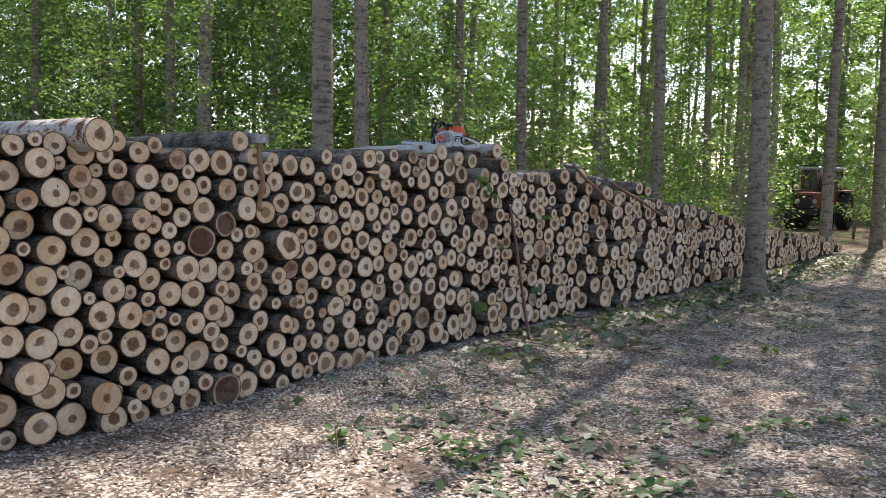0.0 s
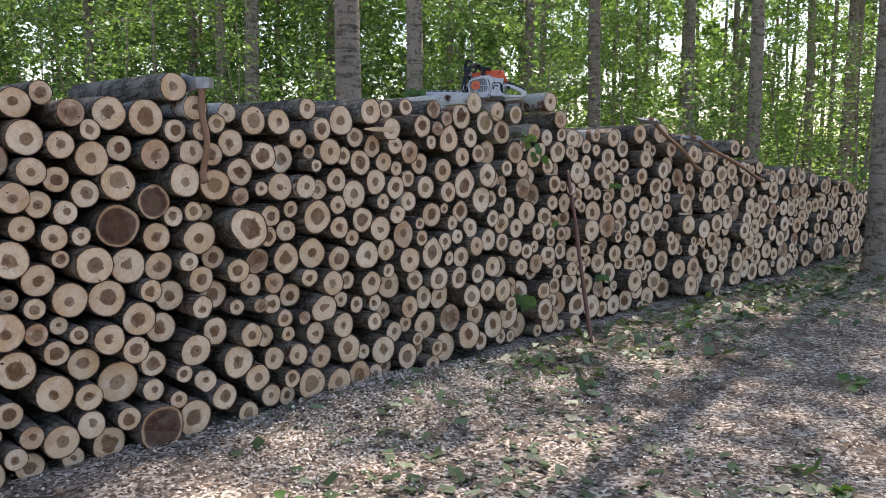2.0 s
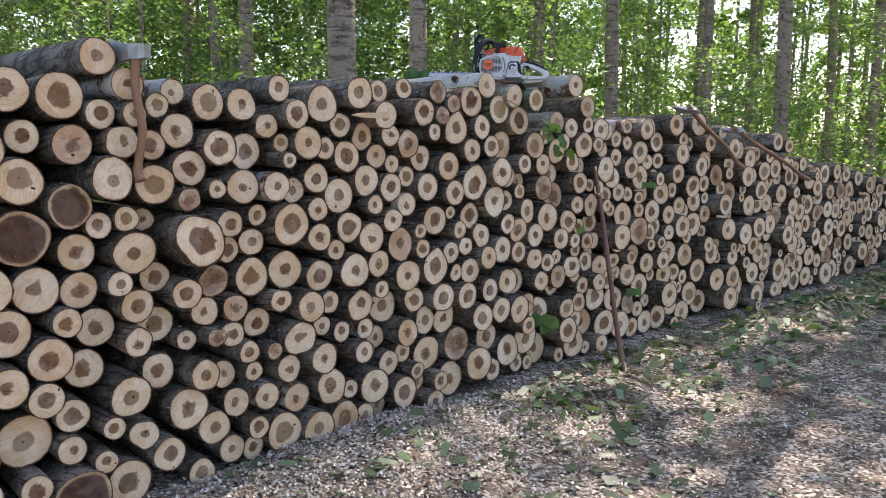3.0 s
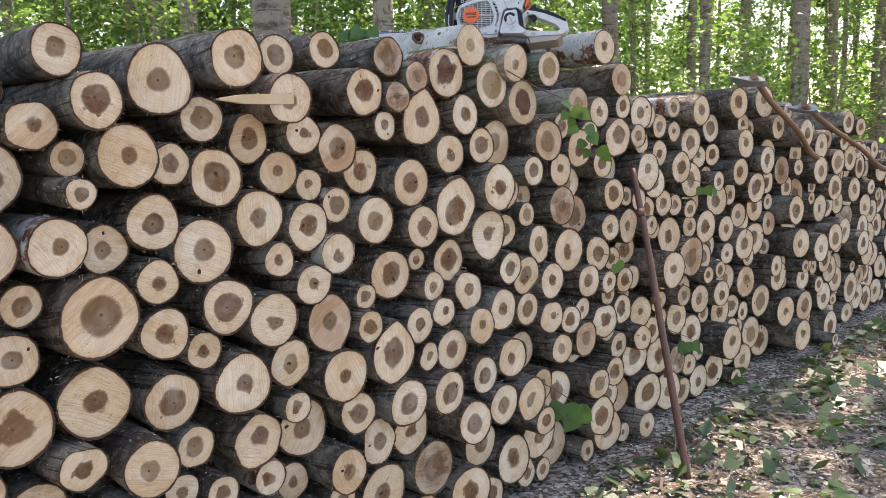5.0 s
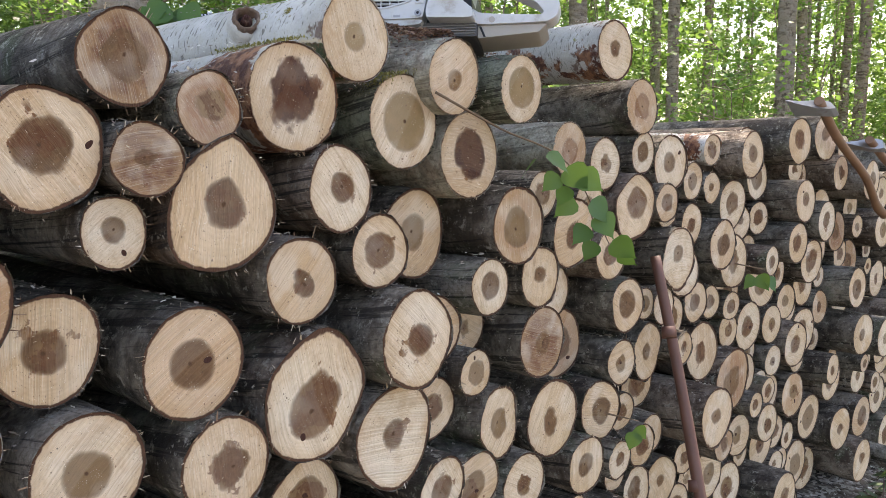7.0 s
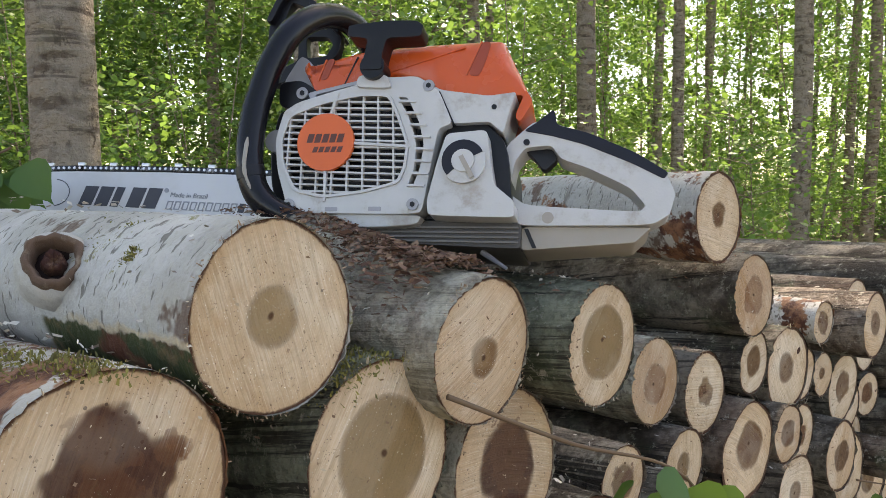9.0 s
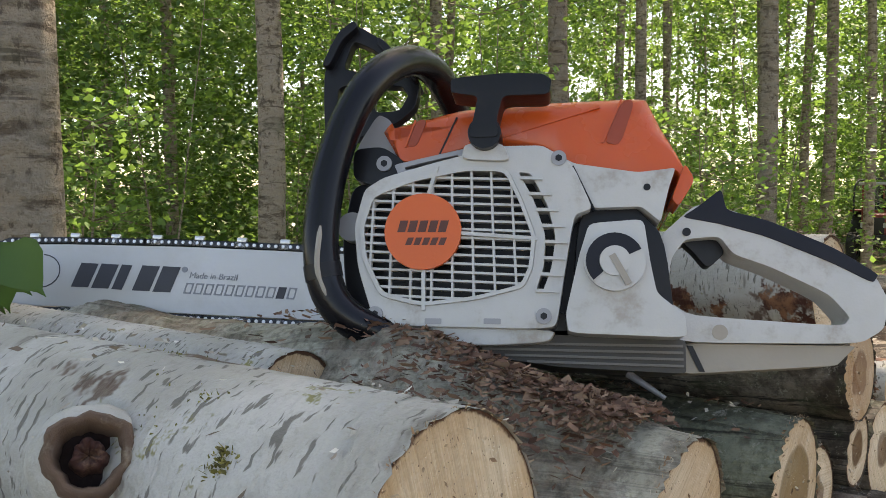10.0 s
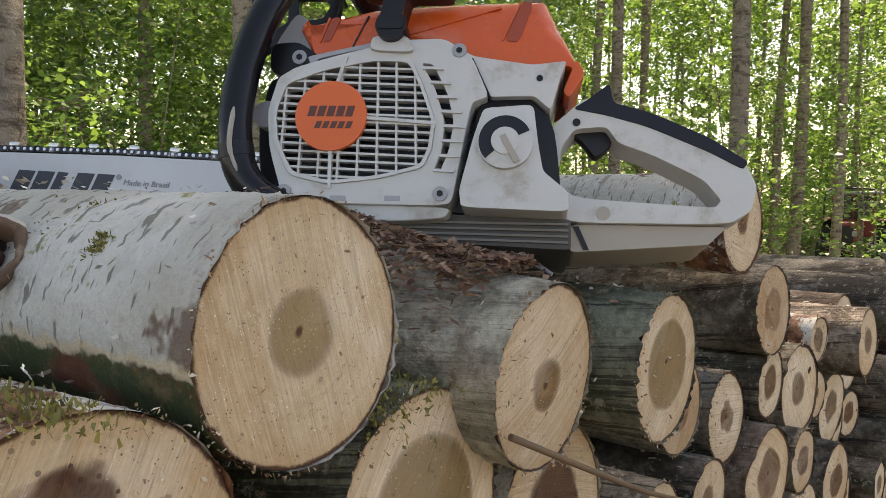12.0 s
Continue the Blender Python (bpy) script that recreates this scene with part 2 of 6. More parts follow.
def pale_bark(name="pale smooth bark", torn=0.0, peeled=None):
    n = Nodes(name)
    p, w = n.local("UV"), n.place()
    broad, mid, fine = n.noise(w, 10.0, 4.0), n.noise(w, 45.0, 4.0, 0.65), n.noise(w, 160.0, 4.0, 0.7)
    c = n.mix(n.between(broad, 0.35, 0.65), (0.34, 0.325, 0.285), (0.46, 0.448, 0.41))
    c = n.mix(n.math("MULTIPLY", n.between(mid, 0.48, 0.66), 0.35), c, (0.34, 0.32, 0.26))
    # dashes that run round the stem
    at = n.vec("ADD", n.stretch(p, 24.0, 210.0, 1.0), n.vec("SCALE", w, scale=9.0))
    dash = n.noise(at, 1.0, 2.0, 0.5)
    c = n.mix(n.math("MULTIPLY", n.between(dash, 0.60, 0.66), 0.75), c, (0.075, 0.066, 0.052))
    ring = n.noise(n.vec("ADD", n.stretch(p, 2.0, 17.0, 1.0), n.vec("SCALE", w, scale=3.0)), 1.0, 4.0, 0.7)
    c = n.mix(n.math("MULTIPLY", n.between(ring, 0.60, 0.66), 0.6), c, (0.10, 0.085, 0.065))
    c = n.mix(n.math("MULTIPLY", n.between(n.noise(w, 8.0, 5.0, 0.7), 0.61, 0.65), 0.85), c, (0.095, 0.05, 0.03))
    c = n.mix(n.math("MULTIPLY", n.between(n.noise(w, 20.0, 5.0, 0.75), 0.64, 0.69), 0.85), c, (0.20, 0.185, 0.035))
    c = n.mix(n.math("MULTIPLY", n.between(fine, 0.5, 0.68), 0.25), c, (0.20, 0.18, 0.15))
    if torn:
        c = n.mix(n.between(n.noise(w, 11.0, 5.0, 0.7), 0.56 - torn, 0.60 - torn), c, n.mix(n.between(mid, 0.40, 0.62), (0.065, 0.022, 0.013), (0.24, 0.115, 0.06)))
    if peeled:
        # a strip along the under side where the outer bark is torn off: green and red-brown bast with a ragged edge
        sep = n.tree.nodes.new("ShaderNodeSeparateXYZ")
        n.put(sep.inputs[0], p)
        turn = n.math("ADD", sep.outputs[0], n.math("MULTIPLY", n.math("SUBTRACT", n.noise(w, 26.0, 4.0, 0.7), 0.5), 0.055))
        strip_ = n.math("MULTIPLY", n.between(turn, peeled[0] - 0.004, peeled[0] + 0.004), n.between(turn, peeled[1] + 0.03, peeled[1] - 0.03))
        strip_ = n.math("MULTIPLY", strip_, n.between(n.math("ADD", sep.outputs[1], n.math("MULTIPLY", n.noise(w, 18.0, 3.0), 0.08)), -0.15, -0.13))
        bast = n.mix(n.between(n.noise(w, 15.0, 4.0, 0.6), 0.52, 0.60), (0.040, 0.052, 0.018), (0.11, 0.036, 0.018))
        bast = n.mix(n.math("MULTIPLY", n.between(mid, 0.5, 0.68), 0.6), bast, (0.22, 0.14, 0.07))
        edge = n.math("MULTIPLY", n.between(turn, peeled[0] - 0.016, peeled[0] - 0.004), n.math("SUBTRACT", 1.0, n.between(turn, peeled[0] - 0.004, peeled[0] + 0.004)))
        c = n.mix(strip_, c, bast)
        c = n.mix(n.math("MULTIPLY", n.math("MULTIPLY", edge, n.between(sep.outputs[1], -0.16, -0.12)), 0.7), c, (0.48, 0.36, 0.21))
    n.set(Base_Color=c, Roughness=0.7)
    n.shader.inputs["Specular IOR Level"].default_value = 0.3
    n.bump(n.math("ADD", n.math("MULTIPLY", mid, 0.5), n.math("SUBTRACT", n.math("MULTIPLY", fine, 0.5), n.math("MULTIPLY", dash, 0.9))), 0.55, 0.005)
    return n.mat


# standing trunk: grey-brown bark with rough horizontal bands
def trunk_bark():
    n = Nodes("trunk bark")
    w = n.place()
    luck = n.tree.nodes.new("ShaderNodeObjectInfo").outputs["Random"]
    plates = n.cells(n.vec("ADD", n.stretch(w, 9.0, 9.0, 22.0), n.vec("SCALE", n.noise(w, 6.0, 3.0, 0.6, True), scale=1.8)), 1.0, "Distance")
    bands = n.noise(n.stretch(w, 5.0, 5.0, 17.0), 1.0, 6.0, 0.72)
    fine = n.noise(w, 60.0, 4.0, 0.7)
    base = n.ramp(luck, (0.0, (0.26, 0.21, 0.155)), (0.5, (0.33, 0.275, 0.205)), (1.0, (0.38, 0.325, 0.255)))
    c = n.mix(n.math("MULTIPLY", n.between(bands, 0.50, 0.60), 0.8), base, (0.10, 0.074, 0.052))
    blocks = n.noise(n.stretch(w, 16.0, 16.0, 9.0), 1.0, 5.0, 0.7)
    c = n.mix(n.math("MULTIPLY", n.between(blocks, 0.54, 0.61), 0.75), c, (0.075, 0.055, 0.040))
    seams = n.noise(n.stretch(w, 2.2, 2.2, 30.0), 1.0, 3.0, 0.6)
    c = n.mix(n.math("MULTIPLY", n.between(seams, 0.60, 0.66), 0.7), c, (0.055, 0.040, 0.030))
    c = n.mix(n.math("MULTIPLY", n.between(plates, 0.45, 0.8), 0.6), c, (0.34, 0.30, 0.24))
    c = n.mix(n.math("MULTIPLY", n.between(n.noise(w, 2.2, 4.0), 0.55, 0.72), 0.5), c, (0.14, 0.155, 0.085))
    c = n.mix(n.math("MULTIPLY", fine, 0.45), c, (0.07, 0.055, 0.04))
    n.set(Base_Color=c, Roughness=0.9)
    n.shader.inputs["Specular IOR Level"].default_value = 0.2
    n.bump(n.math("SUBTRACT", n.math("ADD", n.math("MULTIPLY", plates, 0.6), n.math("MULTIPLY", fine, 0.5)), n.math("ADD", bands, blocks)), 1.0, 0.03)
    return n.mat


def leafy(name, low, high, through_light=0.45):
    """Leaves: each its own green, some light shining through."""
    n = Nodes(name)
    luck = n.island()
    c = n.ramp(luck, (0.0, low), (0.75, high), (1.0, tuple(min(1, v * 1.35) for v in high)))
    c = n.mix(n.math("MULTIPLY", n.noise(n.place(), 35.0, 3.0), 0.35), c, tuple(v * 0.5 for v in low))
    n.set(Base_Color=c, Roughness=0.45)
    n.shader.inputs["Specular IOR Level"].default_value = 0.35
    glow = n.tree.nodes.new("ShaderNodeBsdfTranslucent")
    n.put(glow.inputs[0], n.mix(0.5, c, (0.25, 0.40, 0.06)))
    join = n.tree.nodes.new("ShaderNodeMixShader")
    join.inputs[0].default_value = through_light
    n.tree.links.new(n.shader.outputs[0], join.inputs[1])
    n.tree.links.new(glow.outputs[0], join.inputs[2])
    n.tree.links.new(join.outputs[0], n.tree.nodes["Material Output"].inputs[0])
    return n.mat


def forest_floor():
    n = Nodes("forest floor")
    w = n.place()
    big, mid, fine = n.noise(w, 0.35, 4.0), n.noise(w, 2.2, 5.0, 0.65), n.noise(w, 26.0, 5.0, 0.7)
    chip = n.cells(n.stretch(w, 1.0, 1.0, 1.0), 62.0, "Color")
    pick = n.math("FRACT", n.math("MULTIPLY", n.vec("DOT_PRODUCT", chip, (1, 1, 1)), 1.7))
    chips = n.ramp(pick, (0.0, (0.060, 0.045, 0.034)), (0.35, (0.16, 0.125, 0.095)), (0.7, (0.36, 0.31, 0.25)), (1.0, (0.60, 0.54, 0.45)))
    soil = n.ramp(fine, (0.3, (0.055, 0.042, 0.03)), (0.7, (0.17, 0.125, 0.09)))
    dist = n.vec("LENGTH", n.vec("SUBTRACT", w, (1.2, 6.0, 0.0)))
    near = n.math("SUBTRACT", 1.0, n.between(dist, 9.0, 17.0))
    cover = n.math("MULTIPLY", near, n.between(n.math("ADD", mid, n.math("MULTIPLY", big, 0.4)), 0.50, 0.72))
    c = n.mix(cover, soil, chips)
    moss = n.math("MULTIPLY", n.between(n.noise(w, 0.9, 5.0, 0.7), 0.50, 0.64), n.math("SUBTRACT", 1.0, near))
    c = n.mix(moss, c, (0.075, 0.11, 0.03))
    n.set(Base_Color=c, Roughness=0.95)
    n.shader.inputs["Specular IOR Level"].default_value = 0.15
    n.bump(n.math("ADD", n.math("MULTIPLY", pick, 0.5), fine), 0.8, 0.02)
    return n.mat


def many(name, *stops, rough=0.85):
    """Loose bits, each with a colour of its own."""
    n = Nodes(name)
    c = n.ramp(n.island(), *stops)
    c = n.mix(n.math("MULTIPLY", n.noise(n.place(), 120.0, 3.0), 0.4), c, (0.12, 0.08, 0.05))
    n.set(Base_Color=c, Roughness=rough)
    return n.mat


CUT = cut_wood()
CUT_OLIVE = cut_wood("cut wood with a small olive heart", 0.30, (0.27, 0.175, 0.075), (0.61, 0.45, 0.29), 0.25)
CUT_BROAD = cut_wood("cut wood with a broad olive heart", 0.60, (0.25, 0.165, 0.075), (0.65, 0.50, 0.34), 0.35)
CUT_ROTTEN = cut_wood("cut wood with a cracked dark heart", 0.56, (0.060, 0.020, 0.011), (0.56, 0.40, 0.25), 0.95)
CUT_NARROW = cut_wood("cut wood with a narrow brown heart", 0.25, (0.19, 0.10, 0.04), (0.62, 0.45, 0.29), 0.4)
CUT_RED = cut_wood("weathered reddish cut wood", 0.45, (0.22, 0.10, 0.045), (0.44, 0.26, 0.14), 0.5)
BARK = bark("log bark")
PALE = pale_bark()
PALE_TORN = pale_bark("pale bark torn down to the red-brown bast", 0.10)
PALE_ROUGH = pale_bark("pale bark with brown patches", 0.035)
BIRCH = pale_bark("pale bark torn off along the under side", 0.0, (0.47, 0.66))
MOSSY = bark("mossy rough bark", (0.060, 0.062, 0.040), (0.22, 0.23, 0.165))
FLAKY = bark("flaking reddish bark", (0.30, 0.275, 0.205), (0.50, 0.475, 0.385), 0.38, 0.4)
TRUNK = trunk_bark()
LEAF = leafy("sunny leaves", (0.075, 0.155, 0.036), (0.155, 0.285, 0.075), 0.5)
# darker leaf copy; shade at the wood's left is put into the colour
SHADELEAF = leafy("deep green leaves", (0.045, 0.100, 0.038), (0.095, 0.175, 0.065), 0.45)
CUTLEAF = leafy("fallen green leaves", (0.026, 0.056, 0.018), (0.115, 0.165, 0.085), 0.15)
SOIL = forest_floor()
CHIPS = many("wood chips", (0.0, (0.10, 0.072, 0.052)), (0.25, (0.25, 0.20, 0.155)), (0.55, (0.48, 0.435, 0.36)), (1.0, (0.78, 0.745, 0.65)))
FIBRES = many("torn fibres", (0.0, (0.17, 0.09, 0.05)), (0.4, (0.34, 0.22, 0.13)), (0.8, (0.55, 0.44, 0.30)), (1.0, (0.72, 0.64, 0.50)))
REDBITS = many("red-brown bark bits", (0.0, (0.06, 0.025, 0.015)), (0.5, (0.15, 0.065, 0.038)), (1.0, (0.30, 0.19, 0.12)))
DUFF = many("twigs and dry leaves", (0.0, (0.05, 0.035, 0.025)), (0.6, (0.12, 0.085, 0.06)), (1.0, (0.21, 0.15, 0.10)))


# ---- building helpers ----
def part(name, bm, material, parent=None, label="", smooth=False):
    me = bpy.data.meshes.new(name)
    bm.to_mesh(me)
    bm.free()
    for m in (material if isinstance(material, tuple) else (material,)):
        me.materials.append(m)
    if smooth:
        me.polygons.foreach_set("use_smooth", [True] * len(me.polygons))
    ob = new(name, me)
    ob.parent = parent
    if label:
        tagged(ob, label)
    return ob


def quick(name, verts, faces, material, smooth=False):
    """One mesh from arrays; faces all have the same number of corners."""
    me = bpy.data.meshes.new(name)
    verts, faces = np.asarray(verts, np.float32), np.asarray(faces, np.int32)
    k = faces.shape[1]
    me.vertices.add(len(verts))
    me.vertices.foreach_set("co", verts.ravel())
    me.loops.add(faces.size)
    me.loops.foreach_set("vertex_index", faces.ravel())
    me.polygons.add(len(faces))
    me.polygons.foreach_set("loop_start", np.arange(0, faces.size, k, dtype=np.int32))
    if smooth:
        me.polygons.foreach_set("use_smooth", np.ones(len(faces), bool))
    for m in (material if isinstance(material, tuple) else (material,)):
        me.materials.append(m)
    me.update(calc_edges=True)
    return me


def anchor(name, m, label, category, group="", kind=""):
    ob = tagged(new(name), label, category, group, kind)
    ob.empty_display_size = 0.1
    ob.matrix_world = m
    return ob


def tube(points, radii, sides=12, bm=None, cap=True):
    """A tube along points, with a radius at each."""
    bm = bm or bmesh.new()
    pts = [Vector(p) for p in points]
    if not hasattr(radii, "__len__"):
        radii = [radii] * len(pts)
    rings, side = [], None
    for i, p in enumerate(pts):
        d = (pts[min(i + 1, len(pts) - 1)] - pts[max(i - 1, 0)]).normalized()
        side = side - d * side.dot(d) if side else d.orthogonal()
        side.normalize()
        up = d.cross(side)
        rings.append([bm.verts.new(p + (side * math.cos(a) + up * math.sin(a)) * radii[i]) for a in (k * math.tau / sides for k in range(sides))])
    for a, b in zip(rings, rings[1:]):
        for k in range(sides):
            bm.faces.new((a[k], a[(k + 1) % sides], b[(k + 1) % sides], b[k])).smooth = True
    if cap:
        bm.faces.new(rings[0][::-1])
        bm.faces.new(rings[-1])
    return bm


def curve_points(points, n=8):
    """A smooth line through points (Catmull-Rom)."""
    p = [Vector(q) for q in points]
    p = [2 * p[0] - p[1]] + p + [2 * p[-1] - p[-2]]
    out = []
    for i in range(1, len(p) - 2):
        for k in range(n):
            t = k / n
            out.append(0.5 * ((2 * p[i]) + (p[i + 1] - p[i - 1]) * t + (2 * p[i - 1] - 5 * p[i] + 4 * p[i + 1] - p[i + 2]) * t * t + (3 * p[i] - p[i - 1] - 3 * p[i + 1] + p[i + 2]) * t ** 3))
    return out + [p[-2]]


def box(cx, cy, cz, sx, sy, sz, bevel=0.0, bm=None):
    bm = bm or bmesh.new()
    made = bmesh.ops.create_cube(bm, size=1.0, matrix=Matrix.Translation((cx, cy, cz)) @ Matrix.Diagonal((sx, sy, sz, 1)))
    if bevel:
        edges = list({e for v in made["verts"] for e in v.link_edges})
        bmesh.ops.bevel(bm, geom=edges, offset=bevel, segments=2, affect="EDGES", profile=0.5)
    return bm


def ground_z(x, y):
    """The lie of the land: nearly level, rough in the small, with sawdust heaped against the logs."""
    x, y = np.asarray(x, float), np.asarray(y, float)
    z = 0.025 * np.sin(x * 0.9 + 1.0) * np.cos(y * 0.7) + 0.012 * np.sin(x * 3.1 + y * 1.3) * np.sin(y * 2.7 - x) + 0.006 * np.sin(x * 9.1 + 2) * np.sin(y * 8.3)
    u, w = (x + 0.212) * 0.621 + (y - 6.226) * 0.784, (x + 0.212) * 0.784 - (y - 6.226) * 0.621
    z = z + 0.09 * np.exp(-((u + 0.5) / 0.8) ** 2 - ((w - 0.28) / 0.4) ** 2)
    far = np.clip((np.hypot(x, y) - 16) / 20, 0, 1)
    return z - 0.03 - 0.3 * far


# ---- the ground ----
def sheet():
    gx = np.concatenate([-np.geomspace(900, 10, 14), np.arange(-6, 10, 0.1), np.geomspace(10.4, 900, 14)])
    gy = np.concatenate([-np.geomspace(900, 5, 14), np.arange(-2, 18, 0.1), np.geomspace(18.4, 900, 14)])
    X, Y = np.meshgrid(gx, gy)
    verts = np.stack([X, Y, ground_z(X, Y)], -1).reshape(-1, 3)
    a, b = np.meshgrid(np.arange(len(gx) - 1), np.arange(len(gy) - 1))
    i = (b * len(gx) + a).ravel()
    ob = new("ground", quick("ground", verts, np.stack([i, i + 1, i + 1 + len(gx), i + len(gx)], -1), SOIL, True))
    tagged(ob, "forest track of brown soil covered with wood chips and sawdust", "ground", kind="structure")


sheet()
rng = np.random.default_rng(7)

# ---- the stack of logs ----
# u runs along the front of the stack, v is up, w stands out of the front
FRONT, ALONG, OUT = Vector((-0.212, 6.226, 0)), Vector((0.621, 0.784, 0)).normalized(), Vector((0.784, -0.621, 0)).normalized()
STACK = Matrix((( OUT.x, ALONG.x, 0, FRONT.x), (OUT.y, ALONG.y, 0, FRONT.y), (0, 0, 1, 0), (0, 0, 0, 1)))


def on_front(u, v, w=0.0):
    return FRONT + ALONG * u + OUT * w + Vector((0, 0, v))


def log_arrays(seed, sides, rings, rough, knots=0, lumpy=0.0, burl=None, corners=()):
    """A log of radius 1 and length 1, its cut face at the origin towards +x: bark and face."""
    r = np.random.default_rng(seed)
    a = np.linspace(0, math.tau, sides, endpoint=False)
    outline = 1 + sum(r.normal(0, rough / k) * np.cos(k * a + r.uniform(0, 6.3)) for k in (2, 3, 4, 5)) 
    for at, high, wide in corners:
        outline = outline + high * np.exp(-(np.abs((a - radians(at) + math.pi) % math.tau - math.pi) / wide) ** 1.3)
    ragged = r.normal(0, 0.0012, sides)
    bend = r.normal(0, 0.05, 2)
    xs = np.concatenate([[0.0015], -np.geomspace(0.02, 1.0, rings)])
    bumps = [(r.uniform(-0.9, -0.08), r.uniform(0, 6.3), r.uniform(0.1, 0.25)) for _ in range(knots)]
    verts, uvs = [], []
    for j, x in enumerate(xs):
        rad = outline * (1 - 0.06 * -x) + r.normal(0, 0.003 if j < 2 and sides > 40 else 0.008, sides)
        for bx, ba, bh in bumps:
            da = (a - ba + math.pi) % math.tau - math.pi
            rad = rad + bh * np.exp(-((x - bx) / 0.05) ** 2 - (da / 0.30) ** 2)
        if burl:
            rad = rad + burl[2] * np.exp(-((x - burl[0]) / 0.115) ** 2 - (((a - burl[1] + math.pi) % math.tau - math.pi) / 0.9) ** 2)
        if lumpy and j > 1:
            rad = rad + lumpy * min(1.0, -x / 0.08) * np.array([noise.fractal(Vector((x * 14, math.cos(t) * 2.2, math.sin(t) * 2.2 + seed)), 0.8, 2.0, 4) for t in a])
        off = bend * (x * (1 + x)) * 4
        verts.append(np.stack([np.full(sides, x) + (ragged if j == 0 else 0), rad * np.cos(a) + off[0], rad * np.sin(a) + off[1]], -1))
        uvs.append(np.stack([a / math.tau, np.full(sides, x)], -1))
    verts, uvs = np.concatenate(verts), np.concatenate(uvs)
    j, k = np.meshgrid(np.arange(len(xs) - 1), np.arange(sides), indexing="ij")
    j, k = j.ravel(), k.ravel()
    n = (k + 1) % sides
    faces = np.stack([j * sides + k, (j + 1) * sides + k, (j + 1) * sides + n, j * sides + n], -1)
    # the far end, closed by a fan of quads
    c = len(verts)
    verts = np.concatenate([verts, [[-1.0, 0, 0]]])
    uvs = np.concatenate([uvs, [[0, -1]]])
    k = np.arange(0, sides, 2)
    last = (len(xs) - 1) * sides
    faces = np.concatenate([faces, np.stack([last + k, np.full(len(k), c), last + (k + 2) % sides, last + (k + 1) % sides], -1)])
    # cut face in rings
    levels = np.array([0.0, 0.35, 0.7, 0.99])
    fv = [np.array([[-0.002, 0, 0]])] + [np.stack([np.full(sides, 0.0), l * outline * np.cos(a), l * outline * np.sin(a)], -1) for l in levels[1:]]
    fuv = [np.array([[0.0, 0.0]])] + [np.stack([l * np.cos(a), l * np.sin(a)], -1) for l in levels[1:]]
    off = r.normal(0, 0.07, 2)
    fuv[0] = fuv[0] + off
    fuv[1] = fuv[1] + off * 0.7
    fuv[2] = fuv[2] + off * 0.35
    fv, fuv = np.concatenate(fv), np.concatenate(fuv)
    ff = [np.stack([np.zeros(len(k), int), 1 + k, 1 + (k + 1) % sides, 1 + (k + 2) % sides], -1)]
    for l in range(2):
        q = np.arange(sides)
        ff.append(np.stack([1 + l * sides + q, 1 + (l + 1) * sides + q, 1 + (l + 1) * sides + (q + 1) % sides, 1 + l * sides + (q + 1) % sides], -1))
    return verts, faces, uvs, fv, np.concatenate(ff), fuv


def with_uv(me, faces, uvs):
    layer = me.uv_layers.new(name="UVMap")
    layer.data.foreach_set("uv", np.asarray(uvs, np.float32)[np.asarray(faces).ravel()].ravel())
    return me


CUT_DARK = cut_wood("dark rotten cut wood", 0.86, (0.045, 0.016, 0.011), (0.15, 0.08, 0.048), 0.6)
LOG_SHAPES = []
for s in range(14):
    v, f, uv, fv, ff, fuv = log_arrays(100 + s, 32, 6, 0.062, knots=s % 2, lumpy=0.035)
    LOG_SHAPES.append((with_uv(quick("log", v, f, BARK, True), f, uv), with_uv(quick("cut_end", fv, ff, CUT), ff, fuv)))


v, f, uv, fv, ff, fuv = log_arrays(171, 28, 5, 0.07, knots=1)
DARK_SHAPE = (with_uv(quick("log", v, f, BARK, True), f, uv), with_uv(quick("cut_end", fv, ff, CUT_DARK), ff, fuv))
ODD = {}
for at, corners in (((0.116, 1.327), ((78, 0.28, 0.35), (215, 0.20, 0.5))), ((-0.209, 0.787), ((285, 0.32, 0.35), (80, 0.12, 0.6))), ((-0.046, 0.684), ((82, 0.26, 0.35), (262, 0.14, 0.5))), ((-0.30, 0.917), ((20, 0.18, 0.3), (200, 0.08, 0.5)))):
    v, f, uv, fv, ff, fuv = log_arrays(181, 36, 5, 0.03, corners=corners)
    ODD[at] = (with_uv(quick("log", v, f, BARK, True), f, uv), with_uv(quick("cut_end", fv, ff, CUT), ff, fuv))
PALE_SHAPES = []
for s in range(3):
    v, f, uv, fv, ff, fuv = log_arrays(150 + s, 28, 6, 0.03)
    PALE_SHAPES.append((with_uv(quick("log", v, f, PALE_ROUGH, True), f, uv), with_uv(quick("cut_end", fv, ff, CUT), ff, fuv)))


def log(u, v, r, w=0.0, length=1.05, shape=None, label="poplar log with grey-brown bark and a pale sawn end", lean=(0, 0), roll=None):
    bark_mesh, end_mesh = shape or LOG_SHAPES[int(rng.integers(len(LOG_SHAPES)))]
    ob = tagged(new("log", bark_mesh), label, "log", "logs in the stack")
    end = new("cut_end", end_mesh)
    end.parent = ob
    m = STACK @ pose(w, u, v, 0, lean[0], lean[1]) @ pose(0, 0, 0, rng.uniform(0, 360) if roll is None else roll)
    ob.matrix_world = m @ Matrix.Diagonal((length, r, r, 1))
    return ob


placed = []


def bay(*rows):
    """The logs of one bay of the stack, from the ground up: u, v and radius, and how far it stands out where it does."""
    placed.extend(rows)


